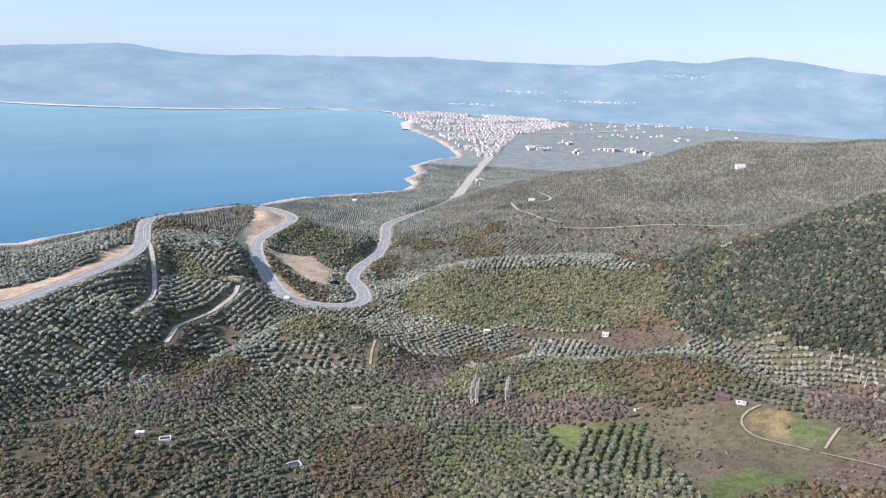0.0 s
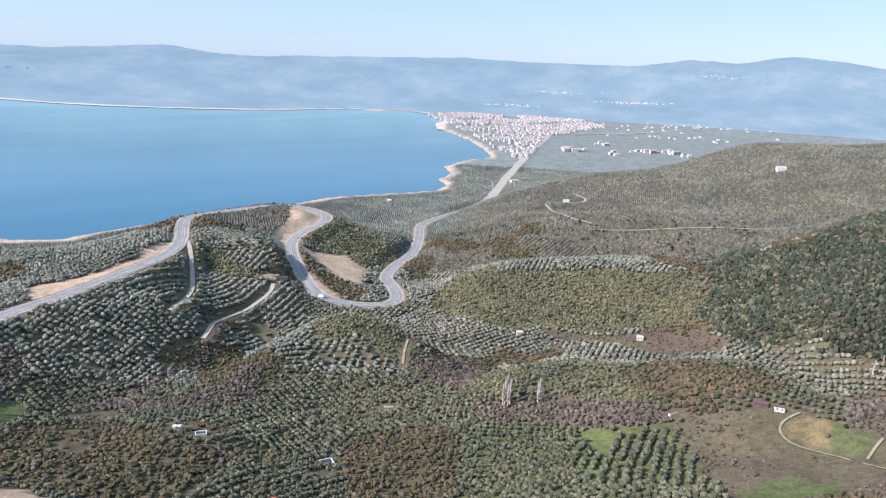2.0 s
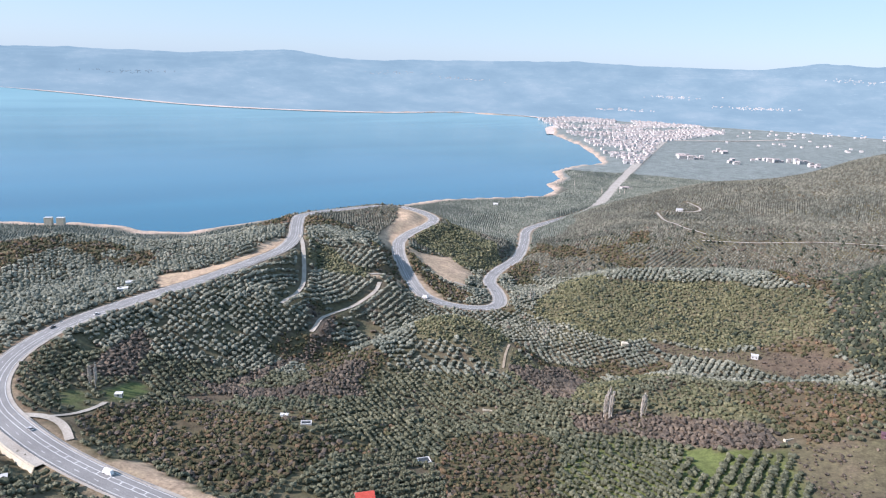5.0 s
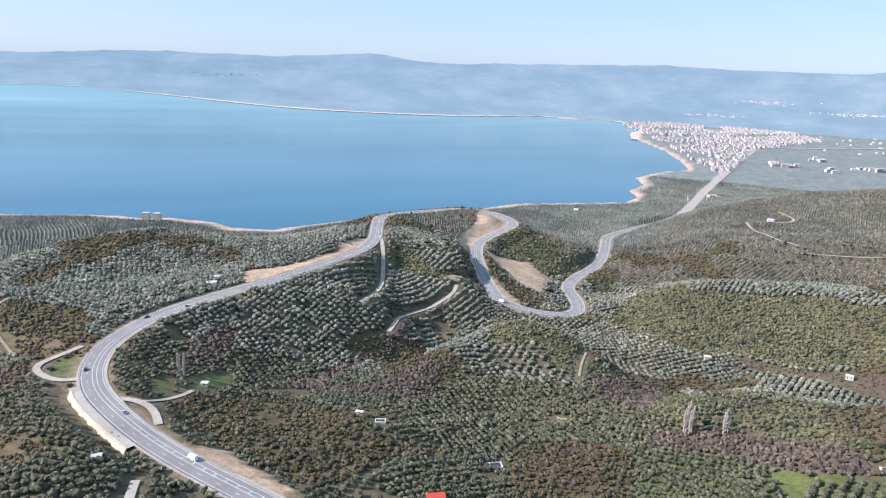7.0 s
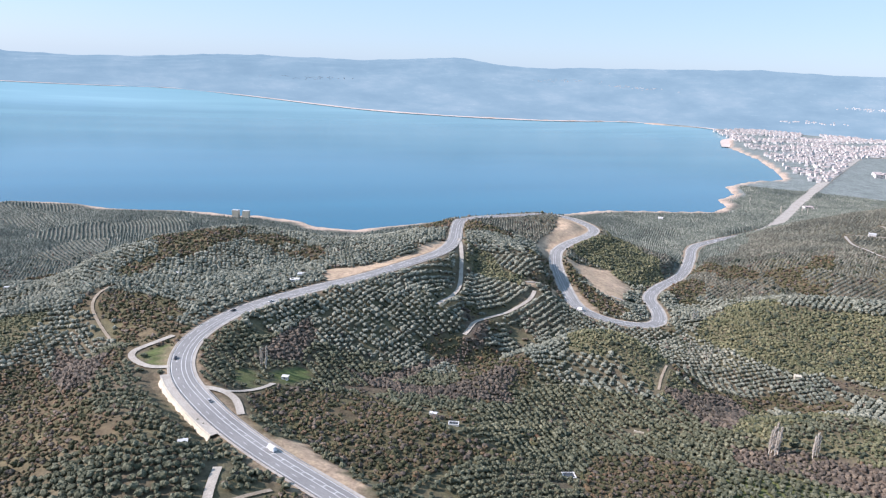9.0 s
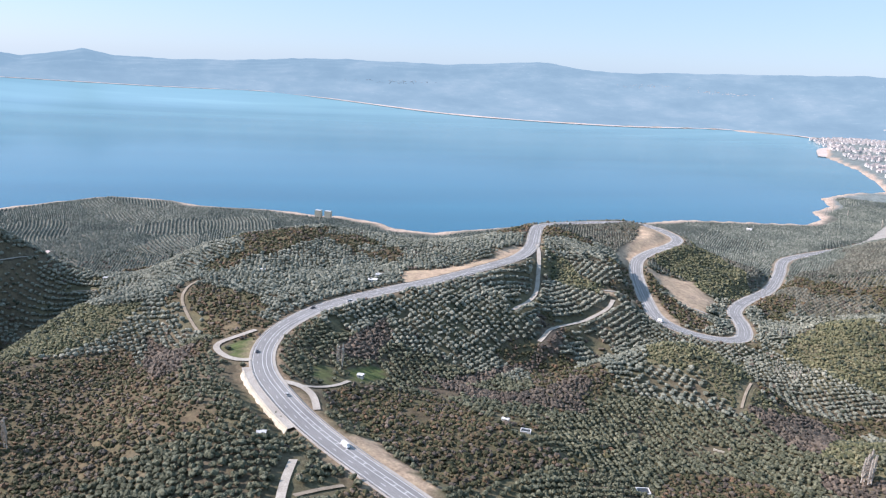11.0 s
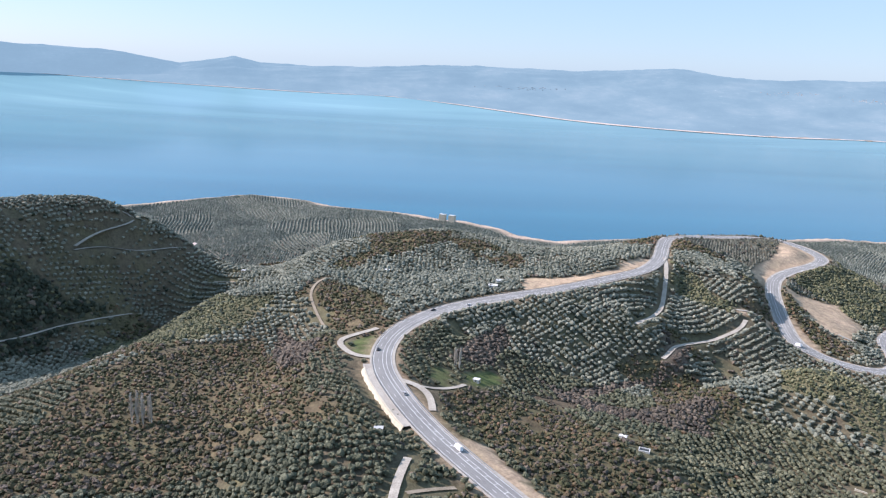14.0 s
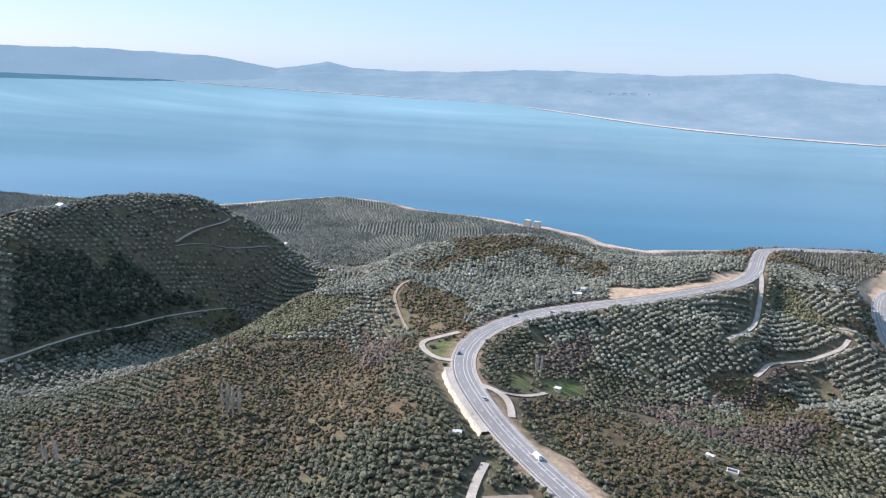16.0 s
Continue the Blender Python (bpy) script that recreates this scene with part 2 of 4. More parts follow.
# lee of olive ridge
hillside((85, 881, 58), (158, 881, 64), (227, 866, 69), (270, 843, 72))
LAKE_SHORE = [
    (-1468, 531), (-1385, 606), (-1345, 870), (-1213, 932), (-1136, 933), (-1018, 1002), (-917, 1030), (-879, 1054),
    (-788, 1061), (-735, 1042), (-663, 1059), (-555, 1241), (-475, 1346), (-384, 1448), (-331, 1532), (-200, 1623),
    (-107, 1686), (-80, 1787), (-109, 1862), (-80, 1982), (-110, 2111), (-50, 2272), (41, 2376), (5, 2648),
    (-58, 2933), (-183, 3301), (-211, 3647), (-168, 3956), (-363, 4401), (-826, 4464), (-1258, 4040), (-1805, 3843),
    (-2416, 3848), (-3712, 4309), (-4693, 4535), (-5379, 4098), (-6696, 3642), (-8940, 3116), (-10237, 1745), (-9000, -200),
    (-4000, -900), (-1700, 250),
]


MAIN_ROAD = [
    (-90, 228, 96.5), (-130, 240, 98), (-170, 250, 99), (-186, 253, 100), (-219, 260, 102), (-253, 270, 104), (-287, 285, 105), (-310, 298, 105), (-330, 316, 105),
    (-345, 337, 105), (-356, 362, 105), (-362, 398, 105), (-360, 433, 105), (-347, 484, 105), (-330, 546, 104), (-317, 620, 103),
    (-312, 676, 102), (-323, 731, 101), (-345, 787, 100), (-364, 839, 99), (-369, 879, 94), (-364, 934, 88), (-312, 1039, 80),
    (-274, 1049, 78), (-238, 1025, 76.5), (-220, 1001, 75), (-221, 964, 74), (-235, 913, 72), (-239, 871, 69.5),
]
VALLEY_ROAD = [
    (-239, 871, 69.5), (-227, 830, 66), (-209, 790, 61), (-189, 752, 56), (-167, 720, 51), (-134, 712, 46), (-103, 722, 43), (-88, 741, 41),
    (-88, 769, 39.5), (-98, 806, 38), (-112, 845, 36), (-110, 901, 34), (-93, 993, 30), (-94, 1106, 26), (-100, 1202, 22), (-85, 1277, 18),
    (-9, 1460, 12), (25, 1583, 9.5), (79, 1963, 7), (168, 2506, 6), (308, 3298, 5),
]


def spline(points, step=4.0):
    """Catmull-Rom curve through the points, as an array of places about step apart."""
    p = np.array(points, float)
    p = np.vstack([2 * p[0] - p[1], p, 2 * p[-1] - p[-2]])
    out = []
    for a, b, c, d in zip(p, p[1:], p[2:], p[3:]):
        n = max(2, int(np.linalg.norm(c[:2] - b[:2]) / step))
        s = np.linspace(0, 1, n, endpoint=False)[:, None]
        out.append(0.5 * (2 * b + (c - a) * s + (2 * a - 5 * b + 4 * c - d) * s**2 + (3 * b - a - 3 * c + d) * s**3))
    return np.vstack(out + [p[-2:-1]])


def softened(line, rounds=6):
    for _ in range(rounds):
        line[1:-1] = 0.25 * line[:-2] + 0.5 * line[1:-1] + 0.25 * line[2:]
    return line


ROAD = softened(np.vstack([spline(MAIN_ROAD), spline(VALLEY_ROAD)[1:]]), 10)


def distance_to(line, x, y, reach=60.0):
    """The distance to a line of places, and the height of the line there."""
    far, high = np.full(x.shape, 1e9), np.zeros(x.shape)
    for a, b in zip(line[:-1], line[1:]):
        m = (np.abs(x - a[0]) < reach + 30) & (np.abs(y - a[1]) < reach + 30)
        if not m.any():
            continue
        ab = b[:2] - a[:2]
        s = np.clip(((x[m] - a[0]) * ab[0] + (y[m] - a[1]) * ab[1]) / (ab @ ab + 1e-9), 0, 1)
        d = np.hypot(x[m] - a[0] - s * ab[0], y[m] - a[1] - s * ab[1])
        near = d < far[m]
        f, h = far[m], high[m]
        f[near], h[near] = d[near], (a[2] + s * (b[2] - a[2]))[near]
        far[m], high[m] = f, h
    return far, high


def shore_distance(x, y):
    """Metres from the shore, positive on land."""
    p = np.array(LAKE_SHORE, float)
    far, inside = np.full(x.shape, 1e9), np.zeros(x.shape, bool)
    for a, b in zip(p, np.roll(p, -1, 0)):
        ab = b - a
        s = np.clip(((x - a[0]) * ab[0] + (y - a[1]) * ab[1]) / (ab @ ab), 0, 1)
        far = np.minimum(far, np.hypot(x - a[0] - s * ab[0], y - a[1] - s * ab[1]))
        with np.errstate(divide="ignore", invalid="ignore"):
            cross = ((a[1] > y) != (b[1] > y)) & (x < (b[0] - a[0]) * (y - a[1]) / (b[1] - a[1]) + a[0])
        inside ^= cross
    return np.where(inside, -far, far)


LIE.extend(MAIN_ROAD[::2] + VALLEY_ROAD[1:18:2])
RELIEF_LO, RELIEF_STEP = (-1700.0, -920.0), 8.0


def thin_plate(places):
    """The smoothest sheet over the crests, streams and hillsides, on a fine grid."""
    p = np.array(places, float)
    q, n = p[:, :2] / 100, len(p)
    d = ((q[:, None] - q[None]) ** 2).sum(-1)
    m = np.zeros((n + 3, n + 3))
    m[:n, :n] = 0.5 * d * np.log(d + 1e-9) + 0.015 * np.eye(n)
    m[:n, n], m[:n, n + 1 :] = 1, q
    m[n:, :n] = m[:n, n:].T
    w = np.linalg.solve(m, np.r_[p[:, 2], 0, 0, 0])
    x, y = np.meshgrid(np.arange(RELIEF_LO[0], 1800, RELIEF_STEP) / 100, np.arange(RELIEF_LO[1], 2700, RELIEF_STEP) / 100, indexing="ij")
    z = w[n] + w[n + 1] * x + w[n + 2] * y
    for k in range(n):
        d = (x - q[k, 0]) ** 2 + (y - q[k, 1]) ** 2
        z += w[k] * 0.5 * d * np.log(d + 1e-9)
    return z


RELIEF = thin_plate(LIE)


def raw_height(x, y):
    u = np.clip((x - RELIEF_LO[0]) / RELIEF_STEP, 0, RELIEF.shape[0] - 1.001)
    v = np.clip((y - RELIEF_LO[1]) / RELIEF_STEP, 0, RELIEF.shape[1] - 1.001)
    i, j = u.astype(int), v.astype(int)
    fu, fv = u - i, v - j
    z = (RELIEF[i, j] * (1 - fu) + RELIEF[i + 1, j] * fu) * (1 - fv) + (RELIEF[i, j + 1] * (1 - fu) + RELIEF[i + 1, j + 1] * fu) * fv
    low = smooth(np.hypot(x, y), 2000, 2450)
    return z * (1 - low) + 4.0 * low


def squash(p):
    """Draws far country in towards the eye along its line of sight, so that it lies within five kilometres."""
    p = np.asarray(p, float)
    off = p - np.array(EYE)
    r = np.linalg.norm(off[:, :2], axis=1)
    k = np.where(r > 3200, (3200 + 1720 * (r - 3200) / (r - 1480)) / np.maximum(r, 1), 1.0)
    return np.array(EYE) + off * k[:, None]


def mesh_of(name, verts, faces, material, colours=None, soft=True):
    """A mesh from arrays of places and of faces, all with the same number of corners."""
    verts, faces = np.asarray(verts, np.float32), np.asarray(faces, np.int32)
    me = bpy.data.meshes.new(name)
    n, k = faces.shape
    me.vertices.add(len(verts))
    me.vertices.foreach_set("co", verts.ravel())
    me.loops.add(n * k)
    me.loops.foreach_set("vertex_index", faces.ravel())
    me.polygons.add(n)
    me.polygons.foreach_set("loop_start", np.arange(0, n * k, k, dtype=np.int32))
    me.polygons.foreach_set("use_smooth", np.full(n, soft))
    me.update(calc_edges=True)
    if colours is not None:
        c = me.color_attributes.new("land", "FLOAT_COLOR", "POINT")
        c.data.foreach_set("color", np.c_[colours, np.ones(len(verts))].astype(np.float32).ravel())
    me.materials.append(material)
    return me


def grid_faces(nx, ny):
    i = (np.arange(nx - 1)[:, None] * ny + np.arange(ny - 1)).ravel()
    return np.c_[i, i + ny, i + ny + 1, i + 1]


def base_height(x, y):
    x, y = np.asarray(x, float), np.asarray(y, float)
    z = raw_height(x, y)
    z = z + smooth(z, 8, 30) * (9 * (fractal(x, y, 110, 3) - 0.5) + 2.4 * (fractal(x, y, 24, 9, 3) - 0.5))
    d = shore_distance(x, y) + 14 * (fractal(x, y, 60, 21, 3) - 0.5)
    z = np.minimum(np.maximum(z, 2.5), 1.0 + 0.45 * np.maximum(d, 0))
    return np.where(d < 0, np.maximum(-6, 0.25 * d), z)


# dirt tracks and lanes, draped on the land
TRACKS = []


def track(*points, half=2.2):
    line = spline([(x, y, 0) for x, y in points], 5.0)
    line[:, 2] = base_height(line[:, 0], line[:, 1])
    far, high = distance_to(ROAD, line[:, 0], line[:, 1])
    w = 1 - smooth(far, 9, 31)
    line[:, 2] = line[:, 2] * (1 - w) + (high - 0.25) * w
    TRACKS.append((softened(line, 4), half))


track((-322, 743), (-306, 713), (-288, 675), (-269, 627), (-264, 590), (-263, 564))
track((-212, 701), (-210, 680), (-217, 649), (-228, 615), (-232, 581), (-229, 565), (-230, 554))
track((-225, 709), (-215, 721), (-203, 736))
track((-329, 307), (-337, 299), (-357, 302), (-371, 311), (-369, 325), (-367, 346))
track((-295, 293), (-281, 299), (-270, 298), (-260, 291), (-250, 281))
track((-277, 300), (-274, 315), (-272, 328), (-275, 341), half=1.8)
track((-221, 231), (-209, 212), (-196, 195))
track((120, 1264), (124, 1143), (143, 1076), (170, 1044))
track((175, 1337), (193, 1275), (174, 1248), (121, 1278))
track((-613, 82), (-648, 153), (-677, 227), (-707, 311), half=1.9)
track((199, 397), (185, 390), (179, 380), (182, 367), (198, 354), (212, 334), (225, 314), half=0.7)
track((211, 344), (221, 355), (226, 359), half=0.7)
track((161, 1015), (262, 1019), (343, 1016), (437, 986), half=1.9)
track((-147, 791), (-127, 792), (-108, 809), half=1.9)
track((-55, 533), (-56, 553), (-55, 571), half=1.0)
track((-417, 334), (-451, 351), (-475, 366), (-496, 392), (-499, 404), half=1.2)
track((-719, 414), (-709, 423), (-702, 431), half=1.5)
track((-745, 274), (-759, 301), (-770, 331), (-778, 352), (-784, 353), (-786, 343))
track((-742, 272), (-753, 310), (-758, 352), (-764, 398), (-770, 418))
track((-199, 208), (-196, 222), (-192, 235), half=1.4)

ROADBEDS = [(ROAD, 9.0, 22.0)] + [(line, half + 2.2, 7.0) for line, half in TRACKS]


def ground_height(x, y):
    x, y = np.asarray(x, float), np.asarray(y, float)
    z = base_height(x, y)
    for line, half, fade in ROADBEDS:
        far, high = distance_to(line, x, y)
        w = 1 - smooth(far, half, half + fade)
        z = z * (1 - w) + (high - 0.25) * w
    # the ground drops away below the retaining wall
    z = z - 3.4 * (1 - smooth(distance_to(WALL_FOOT, x, y)[0], 5, 10))
    r = np.hypot(x, y)
    z = np.where((r > 2600) & (shore_distance(x, y) < -250), -90, z)
    return np.where(r > 4650, np.minimum(z, -90), z)


def index_near(x, y):
    return int(np.argmin(np.hypot(ROAD[:, 0] - x, ROAD[:, 1] - y)))


def shift(line, offset, lift=0.0):
    """The line moved to its right by the offset."""
    d = np.gradient(line[:, :2], axis=0)
    d /= np.linalg.norm(d, axis=1)[:, None] + 1e-9
    return line + np.c_[d[:, 1] * offset, -d[:, 0] * offset, np.full(len(d), lift)]


WALL_LINE = ROAD[index_near(-243, 266) : index_near(-322, 308)]
WALL_FOOT = shift(WALL_LINE, -17.5)


# land use, patch by patch
KINDS = ["grove", "scrub", "brush", "open", "wood", "grassy", "clay", "straw", "lawn", "heath"]
REGIONS = []


def region(kind, *corners):
    REGIONS.append((KINDS.index(kind), np.array(corners, float)))


region('heath', (-170, 648), (-110, 592), (-81, 691), (-57, 573), (-27, 557), (-6, 528), (-12, 500), (-52, 525), (-80, 532), (-95, 552), (-131, 551))
region('scrub', (-218, 529), (-160, 522), (-141, 509), (-142, 473), (-154, 423), (-189, 446))
region('brush', (-53, 535), (-26, 551), (-3, 612), (13, 574), (7, 478), (-10, 490), (-33, 517))
region('heath', (3, 480), (24, 608), (68, 513), (95, 491), (122, 446), (131, 418), (74, 450), (51, 463), (35, 461))
region('grove', (24, 479), (55, 513), (98, 509), (65, 484), (47, 464))
region('brush', (3, 454), (35, 451), (74, 450), (116, 433), (129, 412), (117, 403), (83, 410), (34, 425), (7, 432))
region('scrub', (-75, 405), (-49, 427), (-11, 418), (0, 384), (-4, 324), (-59, 315))
region('scrub', (-260, 360), (-217, 380), (-146, 348), (-114, 367), (-104, 341), (-146, 325), (-141, 299), (-210, 285))
region('grassy', (-4, 414), (30, 421), (123, 402), (122, 328), (119, 299), (-4, 324))
region('open', (126, 401), (145, 407), (192, 403), (212, 386), (236, 333), (216, 286), (127, 300), (126, 361))
region('straw', (181, 383), (199, 397), (209, 383), (197, 359))
region('lawn', (209, 383), (224, 362), (210, 343), (198, 359))
region('lawn', (136, 318), (167, 332), (187, 314), (152, 295), (132, 298))
region('brush', (301, 537), (367, 534), (248, 339), (229, 357), (217, 390))
region('scrub', (142, 298), (171, 315), (220, 293), (214, 282))
region('heath', (-52, 770), (-16, 888), (45, 809), (144, 799), (249, 754), (254, 706), (214, 683), (128, 676), (47, 670), (-11, 698))
region('wood', (304, 921), (324, 764), (395, 802), (438, 816), (500, 777), (389, 558), (315, 571), (304, 593), (231, 644), (214, 683), (254, 727))
region('open', (81, 671), (183, 669), (230, 640), (215, 622), (123, 644), (80, 655))
region('heath', (-219, 935), (-189, 1021), (-119, 999), (-103, 928), (-131, 858), (-189, 900), (-219, 902))
region('heath', (-307, 728), (-295, 735), (-237, 705), (-257, 679), (-282, 676))
region('clay', (-266, 849), (-263, 927), (-324, 1381), (-220, 1029), (-233, 927), (-229, 841))
region('clay', (-222, 858), (-177, 895), (-136, 857), (-137, 782), (-178, 798))
region('clay', (-186, 772), (-173, 765), (-142, 714), (-158, 719))
region('clay', (-113, 881), (-91, 954), (-99, 901), (-112, 851))
region('clay', (-375, 546), (-344, 600), (-330, 644), (-336, 713), (-329, 727), (-311, 691), (-310, 614), (-324, 554), (-345, 501))
region('clay', (-229, 712), (-203, 743), (-198, 734), (-185, 708), (-203, 724), (-222, 704))
region('brush', (-246, 591), (-226, 605), (-215, 558), (-221, 536), (-222, 475), (-238, 400), (-247, 437), (-228, 498), (-228, 555))
region('scrub', (-274, 315), (-260, 352), (-225, 385), (-173, 350), (-144, 334), (-126, 342), (-141, 285), (-160, 273), (-204, 284), (-245, 290))
region('brush', (-319, 413), (-322, 446), (-305, 433), (-291, 392), (-314, 363))
region('brush', (-270, 414), (-231, 428), (-192, 444), (-173, 488), (-156, 496), (-154, 463), (-138, 441), (-204, 412), (-235, 402))
region('lawn', (-302, 336), (-296, 350), (-277, 324), (-287, 318))
region('lawn', (-292, 358), (-287, 390), (-270, 378), (-269, 341))
region('lawn', (-363, 314), (-361, 334), (-342, 328), (-330, 306), (-342, 301))
region('clay', (-223, 272), (-210, 282), (-175, 271), (-153, 261), (-165, 251))
region('open', (-256, 385), (-224, 415), (-223, 382))
region('clay', (-358, 523), (-356, 568), (-310, 705), (-327, 728), (-328, 685), (-321, 644), (-360, 553))
region('scrub', (-476, 183), (-491, 244), (-460, 298), (-365, 273), (-312, 234), (-299, 193), (-316, 126), (-323, 70), (-410, 116))
region('heath', (-634, 234), (-707, 339), (-551, 338), (-498, 346), (-480, 289), (-493, 235))
region('brush', (-455, 316), (-381, 305), (-357, 267), (-375, 256))
region('open', (-487, 232), (-483, 254), (-474, 250), (-478, 228))
region('wood', (-703, 114), (-701, 180), (-698, 244), (-707, 294), (-654, 201), (-607, 90))


def inside(poly, x, y):
    hit = np.zeros(x.shape, bool)
    for a, b in zip(poly, np.roll(poly, -1, 0)):
        if a[1] != b[1]:
            hit ^= ((a[1] > y) != (b[1] > y)) & (x < (b[0] - a[0]) * (y - a[1]) / (b[1] - a[1]) + a[0])
    return hit


def land_use(x, y):
    """The index in KINDS of each place; the borders of the patches are uneven."""
    use = np.zeros(x.shape, int)
    rough = 16 + 50 * smooth(np.hypot(x, y), 500, 900)
    wx, wy = x + rough * (fractal(x, y, 45, 51, 4) - 0.5), y + rough * (fractal(x, y, 45, 57, 4) - 0.5)
    spots = fractal(x, y, 75, 40)
    use[(spots > 0.655) & (np.hypot(x, y) < 1050)] = 1
    for kind, poly in REGIONS:
        crisp = {6: 0.25, 7: 0.0, 8: 0.0}.get(kind, 1.0)
        use[inside(poly, x + crisp * (wx - x), y + crisp * (wy - y))] = kind
    return use


# ---------------------------------------------------------------- ground
def spread(inner_lo, inner_hi, step, outer, grow):
    a = list(np.arange(inner_lo, inner_hi + step, step))
    s = step
    while a[-1] < outer:
        s *= grow
        a.append(a[-1] + s)
    s = step
    while a[0] > -outer:
        s *= grow
        a.insert(0, a[0] - s)
    return np.array(a)


SOILS = np.array([
    (0.125, 0.105, 0.075), (0.12, 0.095, 0.062), (0.14, 0.11, 0.09), (0.125, 0.096, 0.073), (0.07, 0.067, 0.048),
    (0.125, 0.15, 0.055), (0.45, 0.34, 0.25), (0.3, 0.21, 0.115), (0.1, 0.125, 0.05), (0.135, 0.12, 0.078),
])
# field colours of the plain, lightened and blued to stand for haze
HAZY_FIELDS = np.array([(0.19, 0.22, 0.22), (0.3, 0.31, 0.31), (0.22, 0.25, 0.25), (0.46, 0.43, 0.42), (0.2, 0.23, 0.23), (0.35, 0.33, 0.33)])


def build_ground():
    xs, ys = spread(-1150, 900, 6.0, 13000, 1.04), spread(36, 1150, 6.0, 13000, 1.04)
    ys = ys[ys > -900]
    gx, gy = (a.ravel() for a in np.meshgrid(xs, ys, indexing="ij"))
    z = ground_height(gx, gy)
    c = SOILS[land_use(gx, gy)]
    wild = smooth(fractal(gx, gy, 38, 71, 4), 0.42, 0.66)[:, None]
    c = c * (1 - 0.5 * wild) + 0.5 * wild * np.array((0.12, 0.12, 0.065)) * (c.sum(1) < 0.9)[:, None] + 0.5 * wild * c * (c.sum(1) >= 0.9)[:, None]
    # down on the coast soil pales and greys with distance, as painted haze
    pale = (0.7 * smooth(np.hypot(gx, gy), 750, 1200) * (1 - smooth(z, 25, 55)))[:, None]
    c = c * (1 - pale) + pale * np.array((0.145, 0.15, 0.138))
    # the farmed plain round the town: long narrow fields
    plain = smooth(np.hypot(gx, gy), 1750, 2100) * (1 - smooth(z, 14, 30))
    u, v = gx * 0.94 + gy * 0.34, gy * 0.94 - gx * 0.34
    pick = (np.floor(u / 160) * 7 + np.floor(v / 90 + 0.37 * np.floor(u / 160)) * 13).astype(int)
    c = c * (1 - plain[:, None]) + HAZY_FIELDS[(pick * pick + 3 * pick) % len(HAZY_FIELDS)] * plain[:, None]
    d = shore_distance(gx, gy)
    beach = (1 - smooth(d + 34 * (fractal(gx, gy, 55, 77, 3) - 0.5), 12, 26))[:, None]
    c = c * (1 - beach) + beach * np.array((0.46, 0.36, 0.3))
    far, _ = distance_to(ROAD, gx, gy)
    verge = (1 - smooth(far + 5 * (fractal(gx, gy, 14, 81, 3) - 0.5), 9, 15))[:, None] * 0.8
    c = c * (1 - verge) + verge * np.array((0.33, 0.25, 0.18))
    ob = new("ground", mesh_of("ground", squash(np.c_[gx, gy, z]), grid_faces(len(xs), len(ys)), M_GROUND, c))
    tagged(ob, "hilly winter ground of soil, dry grass and scrub", "ground", kind="structure")


build_ground()


def build_lake():
    rs = np.concatenate([np.arange(300, 3200, 100), np.geomspace(3200, 20000, 40)])
    an = np.radians(np.arange(-110, 60.1, 1.0))
    r, a = (v.ravel() for v in np.meshgrid(rs, an, indexing="ij"))
    p = squash(np.c_[r * np.sin(a), r * np.cos(a), np.zeros(len(r))])
    # deep blue off the hills; pale turquoise farther out, painted sky sheen and haze
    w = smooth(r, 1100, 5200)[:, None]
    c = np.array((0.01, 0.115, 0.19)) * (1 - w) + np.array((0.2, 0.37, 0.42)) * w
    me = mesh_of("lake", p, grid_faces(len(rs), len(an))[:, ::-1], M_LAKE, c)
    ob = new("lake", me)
    tagged(ob, "wide calm blue lake painted paler turquoise with distance", "water", kind="structure")


build_lake()

# height of the mountain skyline above the level of the eye, by bearing
SKYLINE = [
    (-95, 0.1), (-80, 0.11), (-71, 0.15), (-65.6, -0.07), (-61.9, -0.7), (-58, -0.08), (-56, -0.5), (-52, -0.55), (-48, -0.4), (-42, -0.05),
    (-35, -0.02), (-31.7, -0.12), (-28, 0.17), (-24.5, 0.44), (-21, 0.09), (-18.8, -0.09), (-14.7, 0.09), (-7.9, 0.23), (-1.7, 0.45), (4.5, 0.29),
    (11.4, 0.42), (15.5, 0.92), (18.4, 0.83), (22.2, 1.34), (25.5, 1.19), (28.4, 0.65), (31, 0.46), (50, 0.6),
]


def far_height(x, y, d=None):
    r, az = np.hypot(x, y), np.degrees(np.arctan2(x, y))
    sky_az, sky_up = zip(*SKYLINE)
    top = 300 + 15000 * np.tan(np.radians(np.interp(az, sky_az, sky_up))) + 75 * (fractal(x, y, 520, 33, 5) - 0.5)
    s = smooth(r, 4300, 15000)
    if d is not None:
        s = s * smooth(d, 0, 4500)
    s = np.where(r > 14600, 1.0, s)
    fold = 0.65 * s * (1 - s) * 4 * (fractal(x, y, 2300, 5, 5) - 0.5)
    return 7 + (top - 7) * np.clip(s + fold * 0.8, 0, 1.0) * np.where(s < 0.98, 0.97, 1.0)


